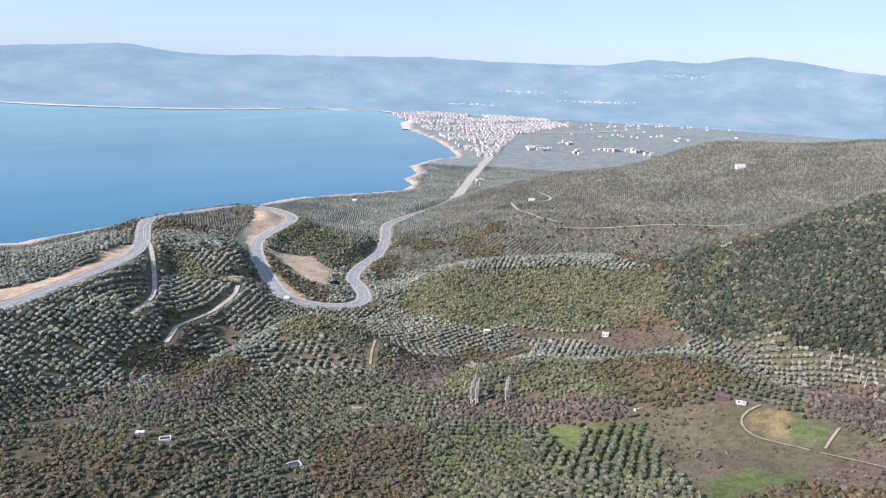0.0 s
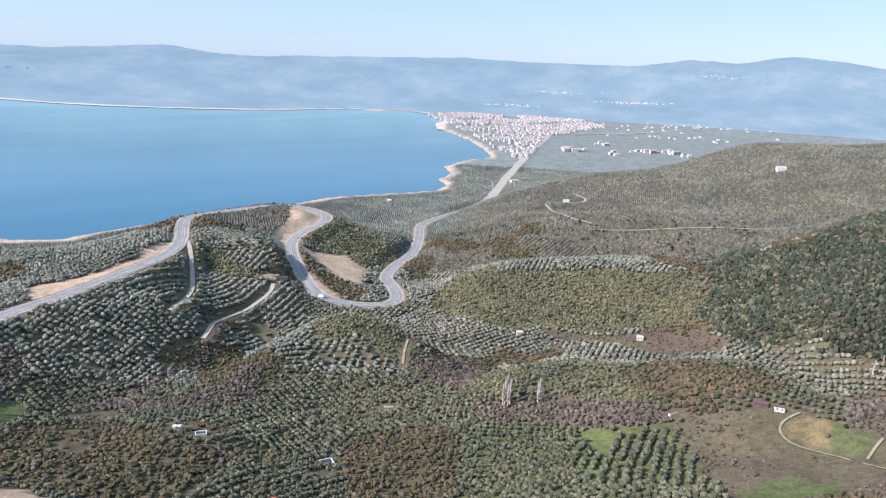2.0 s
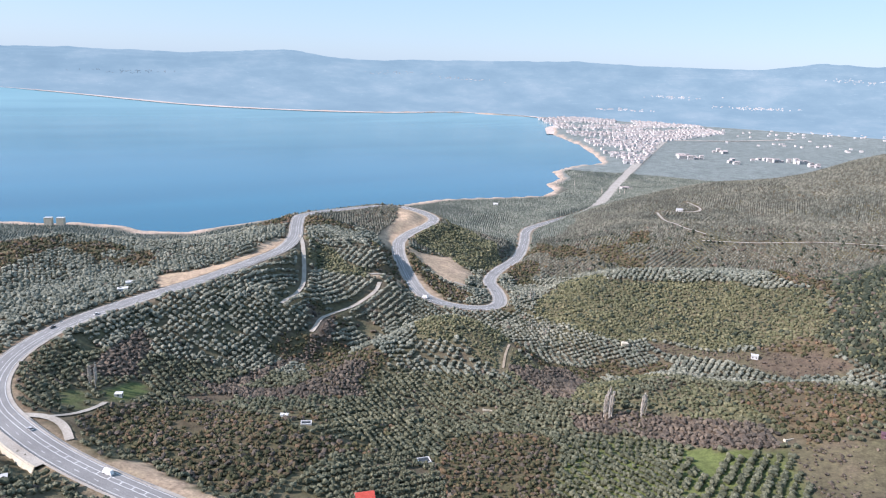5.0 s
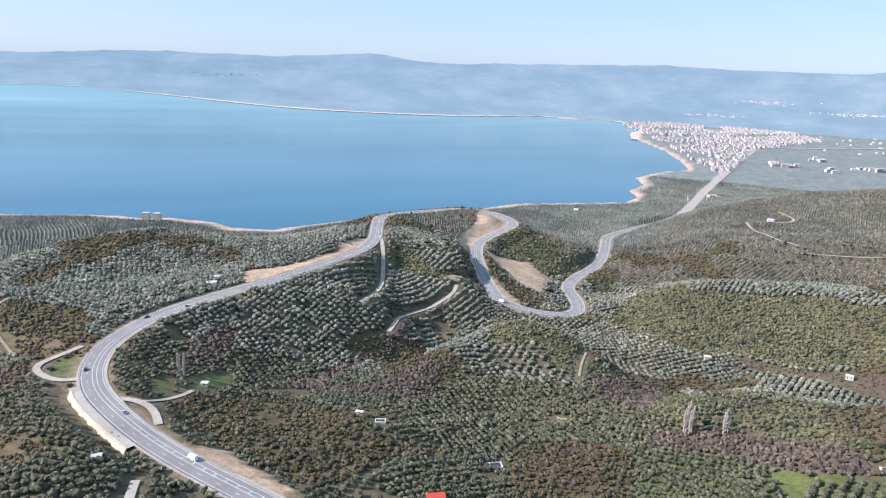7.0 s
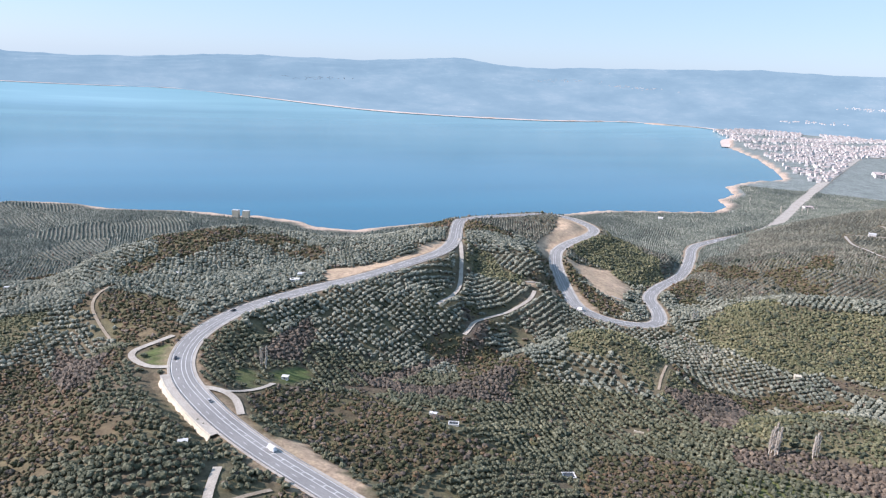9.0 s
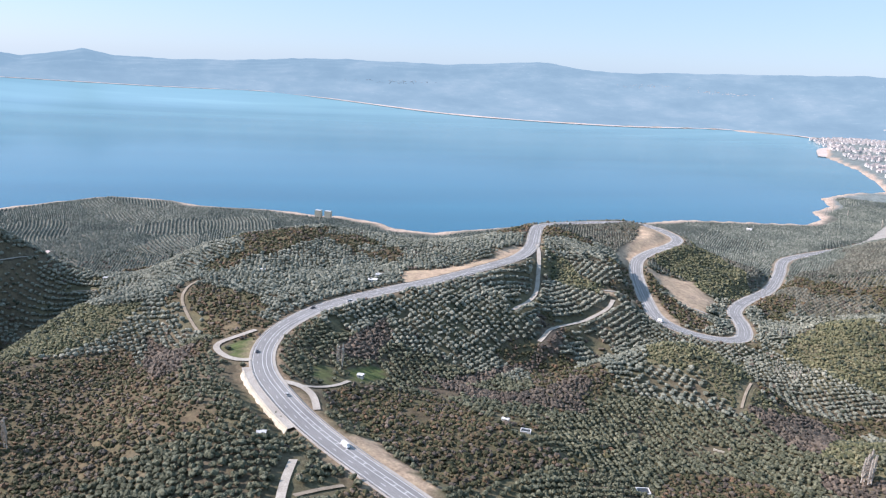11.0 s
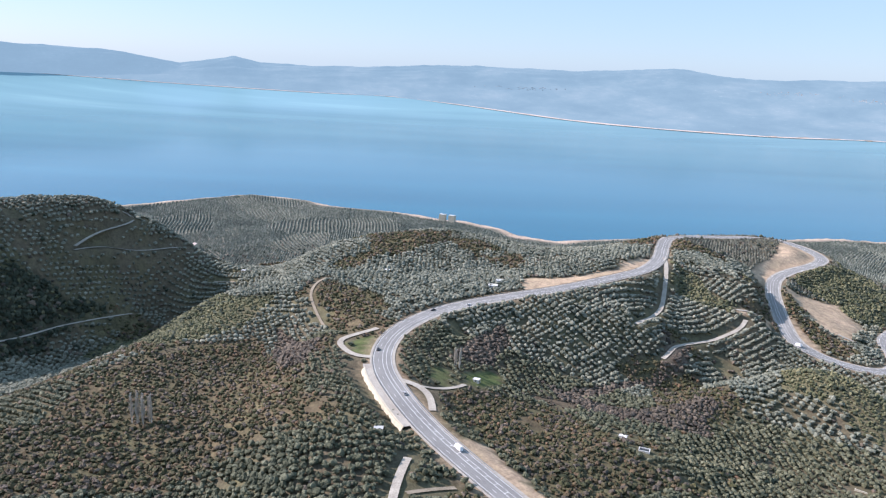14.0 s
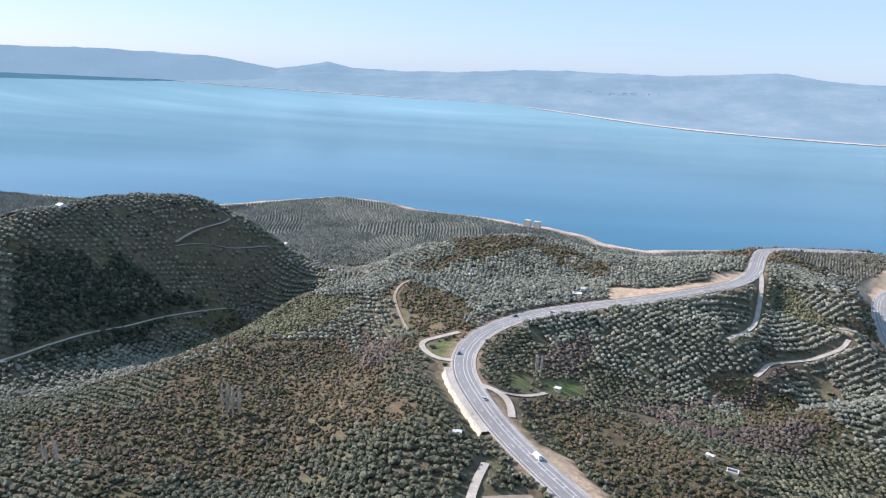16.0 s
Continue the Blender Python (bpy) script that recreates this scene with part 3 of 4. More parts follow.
def build_far_hills():
    an = np.radians(np.arange(-95, 50.01, 0.16))
    rs = np.geomspace(3700, 15000, 90)
    r, a = (v.ravel() for v in np.meshgrid(rs, an, indexing="ij"))
    x, y = r * np.sin(a), r * np.cos(a)
    d, z = shore_distance(x, y), 0
    z = far_height(x, y, d)
    near_town = (np.degrees(a) > -7) & (r < 4350)
    z = np.where(d < 0, np.maximum(-90, 0.3 * d), np.minimum(z, 0.3 + 0.12 * d))
    z = np.where(near_town, -90, z)
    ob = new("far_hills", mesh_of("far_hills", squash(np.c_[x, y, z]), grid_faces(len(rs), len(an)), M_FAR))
    tagged(ob, "chain of low mountains pale blue in haze", "backdrop", kind="structure")


build_far_hills()


# ---------------------------------------------------------------- roads
def ribbon(line, offset_a, offset_b, lift=0.0, lift_b=None):
    """A strip along a line between two offsets to its right."""
    d = np.gradient(line[:, :2], axis=0)
    d /= np.linalg.norm(d, axis=1)[:, None] + 1e-9
    side = np.c_[d[:, 1], -d[:, 0], np.zeros(len(d))]
    v = np.stack([line + side * offset_a + [0, 0, lift], line + side * offset_b + [0, 0, lift if lift_b is None else lift_b]], 1).reshape(-1, 3)
    i = np.arange(len(line) - 1) * 2
    return v, np.c_[i, i + 2, i + 3, i + 1]


def strip(name, line, a, b, lift, material, parent=None):
    v, f = ribbon(line, a, b, lift)
    ob = new(name, mesh_of(name, squash(v), f, material))
    ob.parent = parent
    return ob


road = strip("road", ROAD, -6.6, 6.6, 0.14, M_ASPHALT)
tagged(road, "grey asphalt highway winding over the hills", "road", kind="structure")
NEAR_ROAD = ROAD[: int(len(ROAD) * 0.72)]
for lo, hi in ((-8.6, -6.5), (6.5, 8.6)):
    strip("shoulder", ROAD, lo, hi, 0.08, M_SHOULDER, road)
for offset in (-5.9, 5.9, 0.1, 2.6):
    strip("edge_line", NEAR_ROAD, offset - 0.11, offset + 0.11, 0.165, M_LINE, road)
dash_line = spline(NEAR_ROAD[::3], 1.5)
for k in range(0, min(len(dash_line) - 4, 1180), 8):
    strip("lane_dash", dash_line[k : k + 3], -3.02, -2.8, 0.17, M_LINE, road)
fine_line = spline(NEAR_ROAD[:60:3], 0.4)
for k in range(4, 430, 19):
    strip("cross_bar", fine_line[k : k + 2], 0.1, 2.6, 0.172, M_LINE, road)
for line, half in TRACKS:
    ob = strip("dirt_track", line, -half, half, 0.4, M_TRACK if half > 1.5 else M_FIELD_TRACK)
    tagged(ob, "narrow pale dirt track between olive groves", "track", kind="structure")
TOWN_ROAD = spline([(308, 3298, 5), (640, 3480, 5), (960, 3760, 5)], 30)
tagged(strip("town_road", TOWN_ROAD, -12, 12, 0.6, M_SHOULDER), "pale straight road leaving the far town", "road", kind="structure")
WIDE = ROAD[(ROAD[:, 1] > 1480)]
tagged(strip("dual_carriageway", WIDE, -13, 13, 0.3, M_SHOULDER), "pale wide straight road towards the town", "road", kind="structure")

FAR_SHORE = np.array([(x, y, 1.0) for x, y in LAKE_SHORE if y > 3000 and x < -100])
tagged(strip("far_beach", spline(FAR_SHORE, 60), -30, 60, 1.6, M_BEACH), "thin pale pinkish beach along the far shore", "beach", kind="structure")
tagged(strip("verge", WALL_LINE, -13.2, -8.4, 0.12, M_SHOULDER), "bare earth verge above the retaining wall", "verge", kind="structure")

# ---------------------------------------------------------------- vegetation
rng = np.random.default_rng(7)


def part(name, mesh, parent, label=""):
    ob = new(name, mesh)
    ob.parent = parent
    return tagged(ob, label)


def ico(sub=0):
    bm = bmesh.new()
    bmesh.ops.create_icosphere(bm, subdivisions=sub + 1, radius=1.0)
    v = np.array([tuple(q.co) for q in bm.verts])
    f = np.array([[q.index for q in face.verts] for face in bm.faces])
    bm.free()
    return v, f


ring = np.arange(6) * math.pi / 3
CAP = (np.vstack([np.c_[np.cos(ring), np.sin(ring), np.full(6, -0.7)], [(0, 0, 0.9)]]), np.array([(k, (k + 1) % 6, 6) for k in range(6)]))


def clump_mesh(name, places, radii, squat, material, sub=0, seed=0, wobble=0.34):
    """Many uneven clumps of leaves as one mesh."""
    g = np.random.default_rng(seed)
    v, f = ico(sub) if sub >= 0 else CAP
    n = len(places)
    wob = 1 + wobble * (g.random((n, len(v))) - 0.5) * 2
    turn = g.random(n) * 6.283
    c, s = np.cos(turn)[:, None], np.sin(turn)[:, None]
    q = v[None] * wob[:, :, None]
    q = np.stack([q[..., 0] * c - q[..., 1] * s, q[..., 0] * s + q[..., 1] * c, q[..., 2]], -1)
    q = q * np.stack([radii, radii, radii * squat], -1)[:, None, :] + places[:, None, :]
    faces = (f[None] + (np.arange(n) * len(v))[:, None, None]).reshape(-1, 3)
    return mesh_of(name, q.reshape(-1, 3), faces, material, soft=False)


def satellites(places, radii, count, g, out=0.62, small=0.62):
    """Smaller clumps round each crown, which break its outline."""
    n = len(places)
    a = g.random((n, count)) * 6.283
    up = g.random((n, count)) * 0.9 - 0.15
    off = np.stack([np.cos(a) * out, np.sin(a) * out, up * 0.7], -1) * radii[:, None, None]
    return (places[:, None] + off).reshape(-1, 3), np.repeat(radii, count) * (small + 0.2 * (g.random(n * count) - 0.5))


def lattice(lo, hi, step, g, jitter=0.42):
    x, y = (a.ravel() for a in np.meshgrid(np.arange(lo[0], hi[0], step), np.arange(lo[1], hi[1], step), indexing="ij"))
    return np.c_[x, y] + g.uniform(-jitter, jitter, (len(x), 2)) * step


def grove_sites(lo, hi, size=105.0):
    """Places of olive trees in parcels, each parcel with rows of its own direction and spacing."""
    g = np.random.default_rng(11)
    nx, ny = int((hi[0] - lo[0]) / size) + 1, int((hi[1] - lo[1]) / size) + 1
    seeds = np.stack(np.meshgrid(np.arange(nx), np.arange(ny), indexing="ij"), -1) * size + np.array(lo) + g.random((nx, ny, 2)) * size * 0.85
    out = []
    for i in range(nx):
        for j in range(ny):
            th, s = g.random() * math.pi, 3.8 + g.random() * 0.6
            k = np.arange(-42, 43)
            u, v = np.meshgrid(k * s, k * s * (1.3 + 0.25 * g.random()))
            u, v = u.ravel() + g.normal(0, 0.3, u.size), v.ravel() + g.normal(0, 0.24, v.size)
            v = v + 4.0 * np.sin(u / 34 + g.random() * 6)
            p = np.c_[u * math.cos(th) - v * math.sin(th), u * math.sin(th) + v * math.cos(th)] + seeds[i, j]
            own = ((p - seeds[i, j]) ** 2).sum(1)
            keep = np.ones(len(p), bool)
            for a in range(max(0, i - 2), min(nx, i + 3)):
                for b in range(max(0, j - 2), min(ny, j + 3)):
                    if (a, b) != (i, j):
                        keep &= ((p - seeds[a, b]) ** 2).sum(1) > own
            out.append(p[keep])
    return np.vstack(out)


def plantable(p, near, far, gap):
    """The places that lie in the country round the bay, on land and off the roads."""
    r, az = np.hypot(p[:, 0], p[:, 1]), np.degrees(np.arctan2(p[:, 0], p[:, 1]))
    p = p[(r > near) & (r < far) & (az > -86) & (az < 38)]
    p = p[shore_distance(p[:, 0], p[:, 1]) > 30]
    ok = np.ones(len(p), bool)
    for line, half, fade in ROADBEDS:
        ok &= distance_to(line, p[:, 0], p[:, 1])[0] > half + (gap if half > 5 else 1.6)
    for bx, by in BASINS:
        ok &= np.hypot(p[:, 0] - bx, p[:, 1] - by) > 7.5
    ok &= distance_to(WALL_FOOT, p[:, 0], p[:, 1])[0] > 7.5
    return p[ok]


def on_ground(p):
    return np.c_[p, ground_height(p[:, 0], p[:, 1])]


def stuff(name, mesh, label, category):
    return tagged(new(name, mesh), label, category, kind="stuff")


# clearings round the water basins, huts and sheds
BASINS = [(-80, 361), (-155, 364), (-174, 371), (129, 410), (-57, 462), (179, 404), (190, 399), (-278, 357)]

# olive groves
groves = plantable(grove_sites((-1500, 15), (1300, 2300)), 235, 2150, 2.5)
use = land_use(groves[:, 0], groves[:, 1])
keep = np.isin(use, (0, 5)) & (rng.random(len(groves)) < 0.96) & ((fractal(groves[:, 0], groves[:, 1], 40, 91, 3) < 0.8) | (np.hypot(groves[:, 0], groves[:, 1]) > 900))
groves = on_ground(groves[keep])
groves_r = np.hypot(groves[:, 0], groves[:, 1])
vigour = 0.82 + 0.36 * fractal(groves[:, 0], groves[:, 1], 90, 61, 2)
crown = (rng.normal(2.05, 0.24, len(groves)).clip(1.3, 2.8) * vigour) * (0.86 + 0.14 * smooth(groves_r, 420, 600) + 0.2 * smooth(groves_r, 900, 1800))
# trees beside the stone basin stand as single things
single = (groves[:, 0] > -112) & (groves[:, 0] < -8) & (groves[:, 1] > 300) & (groves[:, 1] < 372)
single &= np.cumsum(single) <= 290

near, mid, far = (groves_r < 520) & ~single, (groves_r >= 520) & (groves_r < 900), groves_r >= 900
g = np.random.default_rng(5)


def crowns(mask, lift=0.8):
    return groves[mask] + np.c_[np.zeros(mask.sum()), np.zeros(mask.sum()), lift * crown[mask]], crown[mask]


p, r = crowns(near)
sp, sr = satellites(p, r, 4, g)
stuff("olive_grove", clump_mesh("olive_grove", p, r * 0.92, 0.85, M_OLIVE, 0, 3, 0.26), "rows of silvery grey-green olive trees on the slopes", "olive trees")
stuff("olive_grove", clump_mesh("olive_grove", sp, sr, 0.85, M_OLIVE, 0, 4), "leafy outer boughs of the silvery olive trees", "olive trees")
# from here on leaf colour greys with distance, as painted haze
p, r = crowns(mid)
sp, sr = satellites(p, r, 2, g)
stuff("olive_grove", clump_mesh("olive_grove", sp, sr, 0.85, M_HAZED_OLIVE, 0, 5), "leafy outer boughs of olive trees farther off", "olive trees")
stuff("olive_grove", clump_mesh("olive_grove", p, r, 0.85, M_HAZED_OLIVE, 0, 6), "rows of olive trees on the hills above the lake", "olive trees")
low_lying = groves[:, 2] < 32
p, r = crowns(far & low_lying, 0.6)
stuff("olive_grove", clump_mesh("olive_grove", p, r * 1.05, 0.85, M_PLAIN_HAZED_OLIVE, -1, 8), "distant olive groves on the coastal plain", "olive trees")
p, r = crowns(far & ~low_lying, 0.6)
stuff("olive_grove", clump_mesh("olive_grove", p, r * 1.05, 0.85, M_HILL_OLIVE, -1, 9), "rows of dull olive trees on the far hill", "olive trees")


def olive_variant(seed):
    """One olive tree at the origin, crown radius 2: a short forked trunk and a crown of many leaf clumps."""
    g = np.random.default_rng(seed)
    bm = bmesh.new()
    for k in range(3):
        a = k * 2.1 + g.random()
        tip = Vector((math.cos(a) * 0.8, math.sin(a) * 0.8, 1.7))
        m = Matrix.Translation(tip / 2) @ tip.to_track_quat("Z", "Y").to_matrix().to_4x4()
        bmesh.ops.create_cone(bm, segments=5, radius1=0.24, radius2=0.08, depth=tip.length, matrix=m)
    trunk = bpy.data.meshes.new("trunk")
    bm.to_mesh(trunk)
    bm.free()
    trunk.materials.append(M_BARK)
    n = 22
    a, up, out = g.random(n) * 6.283, g.random(n), 0.45 + 0.55 * np.sqrt(g.random(n))
    c = np.c_[np.cos(a) * 1.45 * out * np.sqrt(1 - (up - 0.4) ** 2), np.sin(a) * 1.45 * out * np.sqrt(1 - (up - 0.4) ** 2), 1.0 + 2.1 * up]
    return trunk, clump_mesh("crown", c, 0.62 + 0.3 * g.random(n), 0.85, M_OLIVE, 0, seed + 50, 0.4)


VARIANTS = [olive_variant(s) for s in range(6)]
for k, i in enumerate(np.nonzero(single)[0]):
    trunk, leaves = VARIANTS[k % 6]
    x, y, z = groves[i]
    tree = new("olive_tree", trunk)
    tree.matrix_world = pose(x, y, z - 0.05, 0, 0, float(g.random() * 360)) @ Matrix.Scale(float(crown[i] / 2.0), 4)
    tagged(tree, "bushy silvery-green olive tree in a dense grove", "olive tree", group="olive trees round the basin")
    part("crown", leaves, tree)

# scrub, bare brush and dark wood
wild = plantable(lattice((-1150, 10), (850, 1100), 2.6, g), 230, 1150, 0.5)
use = land_use(wild[:, 0], wild[:, 1])
pick, thick = rng.random(len(wild)), fractal(wild[:, 0], wild[:, 1], 28, 95, 3)
wr = np.hypot(wild[:, 0], wild[:, 1])
thin = np.where(wr > 620, 0.72, 1.0)


def thicket(mask, material, lo, hi, seed, label, category, name, squat=0.85, extra=True):
    p = on_ground(wild[mask])
    r = np.random.default_rng(seed).uniform(lo, hi, len(p)) ** 1.0 * (0.75 + 0.5 * thick[mask]) * np.where(wr[mask] > 620, 1.2, 1.0)
    p[:, 2] += 0.55 * r
    if extra:
        close = wr[mask] < 430
        sp, sr = satellites(p[close], r[close], 1, np.random.default_rng(seed + 1), 0.7, 0.7)
        p, r = np.vstack([p, sp]), np.concatenate([r, sr])
    stuff(name, clump_mesh(name, p, r, squat, material, 0, seed, 0.4), label, category)


scrubby = (use == 1) & (pick < 0.95 * thin) & (thick > 0.2)
thicket(scrubby & (rng.random(len(wild)) < 0.74), M_BUSH, 0.6, 1.8, 21, "dense brown and olive-green scrub on the slopes", "scrub", "scrub")
thicket(scrubby & (rng.random(len(wild)) < 0.2), M_BROWN, 0.7, 1.8, 23, "leafless brown bushes scattered through the scrub", "bushes", "brown_bushes")
thicket((use == 9) & (pick < 0.92 * np.sqrt(thin)), M_HEATH, 0.6, 1.6, 35, "low yellow-green heath covering the knoll and slopes", "scrub", "heath")
thicket((use == 9) & (pick > 0.9), M_DARK, 0.8, 2.0, 37, "dark evergreen bushes among the heath", "bushes", "heath_bushes")
thicket((use == 4) & (pick > 0.94), M_BROWN, 1.2, 2.4, 39, "bare grey-brown trees among the evergreen wood", "trees", "bare_wood")
thicket((use == 2) & (pick < 0.92 * thin), M_BROWN, 0.9, 2.1, 25, "leafless purple-brown thicket in the gullies", "thicket", "bare_thicket")
# evergreens thickened right and left, partly to stand in for slope shade
evergreen = 0.5 + 0.38 * smooth(wild[:, 0], 285, 335) * (1 - smooth(wild[:, 1], 640, 780)) + 0.3 * (wild[:, 0] < 0)
thicket((use == 4) & (pick > evergreen) & (pick < 0.94) & (thick < 0.62), M_HEATH, 0.7, 1.9, 41, "olive-green scrub between the evergreen trees", "scrub", "wood_scrub")
thicket((use == 4) & (pick < evergreen), M_DARK, 1.0, 2.4, 27, "dark evergreen wood on the shaded slope", "wood", "dark_wood", 1.1)
thicket((use == 3) & (pick < np.where(wr > 550, 0.4, 0.55 * smooth(thick, 0.38, 0.64))), M_BROWN, 0.35, 1.1, 29, "low dry bushes dotted over open pasture", "bushes", "pasture_bushes")
thicket((use == 0) & (pick < 0.022), M_DARK, 1.0, 2.2, 31, "dark shrubs standing between the olive rows", "shrubs", "grove_shrubs")
thicket((use == 0) & (pick > 0.982), M_BROWN, 1.0, 2.0, 33, "brown shrubs standing between the olive rows", "shrubs", "grove_brush")

# ---------------------------------------------------------------- bare poplars
def poplar_mesh(seed, tall):
    g = np.random.default_rng(seed)
    bm = bmesh.new()
    bmesh.ops.create_cone(bm, segments=7, radius1=0.32, radius2=0.04, depth=tall, matrix=Matrix.Translation((0, 0, tall / 2)))
    trunk = bpy.data.meshes.new("trunk")
    bm.to_mesh(trunk)
    bm.free()
    trunk.materials.append(M_POPLAR)
    bm = bmesh.new()
    for k in range(150):
        h = tall * (0.12 + 0.8 * g.random())
        long = tall * (0.12 + 0.16 * g.random()) * (1.1 - 0.6 * h / tall)
        a, lean = g.random() * 6.283, 0.16 + 0.2 * g.random()
        way = Vector((math.cos(a) * lean, math.sin(a) * lean, 1)).normalized()
        m = Matrix.Translation(Vector((0, 0, h)) + way * long / 2) @ way.to_track_quat("Z", "Y").to_matrix().to_4x4()
        bmesh.ops.create_cone(bm, segments=3, radius1=0.2, radius2=0.05, depth=long, matrix=m)
    limbs = bpy.data.meshes.new("crown")
    bm.to_mesh(limbs)
    bm.free()
    limbs.materials.append(M_POPLAR)
    return trunk, limbs


M_POPLAR = surface("pale_poplar_bark", [(0.3, (0.5, 0.45, 0.39)), (0.7, (0.66, 0.6, 0.53))], 1.0, 5.0)
POPLARS = [poplar_mesh(s, 15.0) for s in range(3)]


def poplars(x, y, count, reach, high=1.0, seed=0):
    g = np.random.default_rng(seed)
    for k in range(count):
        px, py = x + g.uniform(-reach, reach), y + g.uniform(-reach, reach)
        trunk, limbs = POPLARS[k % 3]
        t = new("poplar", trunk)
        pz = float(ground_height(np.array([px]), np.array([py]))[0])
        t.matrix_world = pose(px, py, pz - 0.1, 0, 0, g.random() * 360) @ Matrix.Scale(high * g.uniform(0.85, 1.1), 4)
        tagged(t, "tall bare poplar with pale upright branches", "poplar tree", group="bare poplars")
        part("crown", limbs, t)


poplars(27, 451, 6, 4, 1.25, 1)
poplars(50, 451, 4, 4, 1.1, 2)
poplars(-296, 360, 4, 4, 0.95, 3)
poplars(-390, 171, 8, 6, 1.3, 4)
poplars(-52, 772, 2, 2, 1.1, 5)
poplars(-35, 699, 8, 14, 0.6, 6)
poplars(-351, 61, 4, 6, 0.8, 7)
poplars(-60, 1855, 4, 30, 1.1, 8)
poplars(60, 1711, 4, 30, 1.1, 9)
poplars(347, 547, 8, 22, 0.7, 10)


# ---------------------------------------------------------------- buildings
def box(bm, x0, x1, y0, y1, z0, z1):
    v = [bm.verts.new(c) for c in ((x0, y0, z0), (x1, y0, z0), (x1, y1, z0), (x0, y1, z0), (x0, y0, z1), (x1, y0, z1), (x1, y1, z1), (x0, y1, z1))]
    for f in ((3, 2, 1, 0), (4, 5, 6, 7), (0, 1, 5, 4), (1, 2, 6, 5), (2, 3, 7, 6), (3, 0, 4, 7)):
        bm.faces.new([v[i] for i in f])


def boxes_mesh(name, material, *sizes):
    bm = bmesh.new()
    for s in sizes:
        box(bm, *s)
    me = bpy.data.meshes.new(name)
    bm.to_mesh(me)
    bm.free()
    me.materials.append(material)
    return me


def gable_mesh(name, material, w, d, z, rise, eave=0.4, thick=0.18):
    """A pitched roof with thickness, ridge along x."""
    bm = bmesh.new()
    a, b = w / 2 + eave, d / 2 + eave
    drop = rise * eave / (d / 2)
    rings = []
    for x in (-a, a):
        top = [(x, -b, z - drop + thick), (x, 0, z + rise + thick), (x, b, z - drop + thick)]
        low = [(x, b, z - drop), (x, 0, z + rise), (x, -b, z - drop)]
        rings.append([bm.verts.new(c) for c in top + low])
    p, q = rings
    for k in range(6):
        bm.faces.new((p[k], p[(k + 1) % 6], q[(k + 1) % 6], q[k]))
    bm.faces.new(p[::-1])
    bm.faces.new(q)
    bmesh.ops.recalc_face_normals(bm, faces=bm.faces)
    me = bpy.data.meshes.new(name)
    bm.to_mesh(me)
    bm.free()
    me.materials.append(material)
    return me


def house(name, x, y, turn, w, d, h, rise, wall, roof, label, category="house", windows=3, sunk=0.6):
    """A small building: walls on a plinth, pitched or flat roof, door and windows."""
    z = float(ground_height(np.array([x]), np.array([y]))[0])
    base = new(name)
    base.matrix_world = pose(x, y, z, 0, 0, turn)
    tagged(base, label, category)
    part("wall", boxes_mesh("wall", wall, (-w / 2, w / 2, -d / 2, d / 2, -sunk - 1, h)), base)
    if rise > 0:
        part("roof", gable_mesh("roof", roof, w, d, h, rise), base)
        for sx in (-1, 1):
            gable = bmesh.new()
            ends = [[gable.verts.new((sx * (w / 2 - back), yy, zz)) for yy, zz in ((-d / 2, h), (d / 2, h), (0, h + rise))] for back in (0.02, 0.22)]
            gable.faces.new(ends[0])
            gable.faces.new(ends[1][::-1])
            for k in range(3):
                gable.faces.new((ends[0][k], ends[0][(k + 1) % 3], ends[1][(k + 1) % 3], ends[1][k]))
            me = bpy.data.meshes.new("gable")
            gable.to_mesh(me)
            gable.free()
            me.materials.append(wall)
            part("gable", me, base)
    else:
        part("roof", boxes_mesh("roof", roof, (-w / 2 - 0.3, w / 2 + 0.3, -d / 2 - 0.3, d / 2 + 0.3, h, h + 0.22)), base)
    pane = boxes_mesh("window", M_PANE, (-0.5, 0.5, -0.06, 0.06, 0, 1.1))
    sill = boxes_mesh("sill", M_WHITE, (-0.6, 0.6, -0.14, 0.14, -0.1, 0))
    for side in (-1, 1):
        for k in range(windows):
            ob = part("window", pane, base)
            ob.location = ((k + 0.5) / windows * w - w / 2, side * d / 2, 1.0)
            part("sill", sill, ob)
    ob = part("door", boxes_mesh("door", M_DOOR, (-0.06, 0.06, -0.45, 0.45, 0, 2.05)), base)
    ob.location = (w / 2, 0, 0.02)
    return base


M_PANE = surface("dark_glass", [(0.3, (0.03, 0.035, 0.04)), (0.7, (0.06, 0.065, 0.07))], 1.0, 4.0, 0.15, 0.0, 0.01, 0.5)
M_DOOR = surface("brown_door", [(0.3, (0.12, 0.07, 0.04)), (0.7, (0.2, 0.12, 0.07))], 1.0, 6.0, 0.6)
M_GREYROOF = surface("grey_sheet_roof", [(0.3, (0.42, 0.42, 0.42)), (0.7, (0.58, 0.58, 0.57))], 0.5, 3.0, 0.6)
M_PINK = surface("pale_pink_tile_roofs", [(0.3, (0.4, 0.33, 0.31)), (0.7, (0.58, 0.5, 0.47))], 0.02, 0.2)
M_PLUM = surface("plum_shed_roof", [(0.3, (0.12, 0.06, 0.08)), (0.7, (0.2, 0.12, 0.13))], 0.6, 3.0)

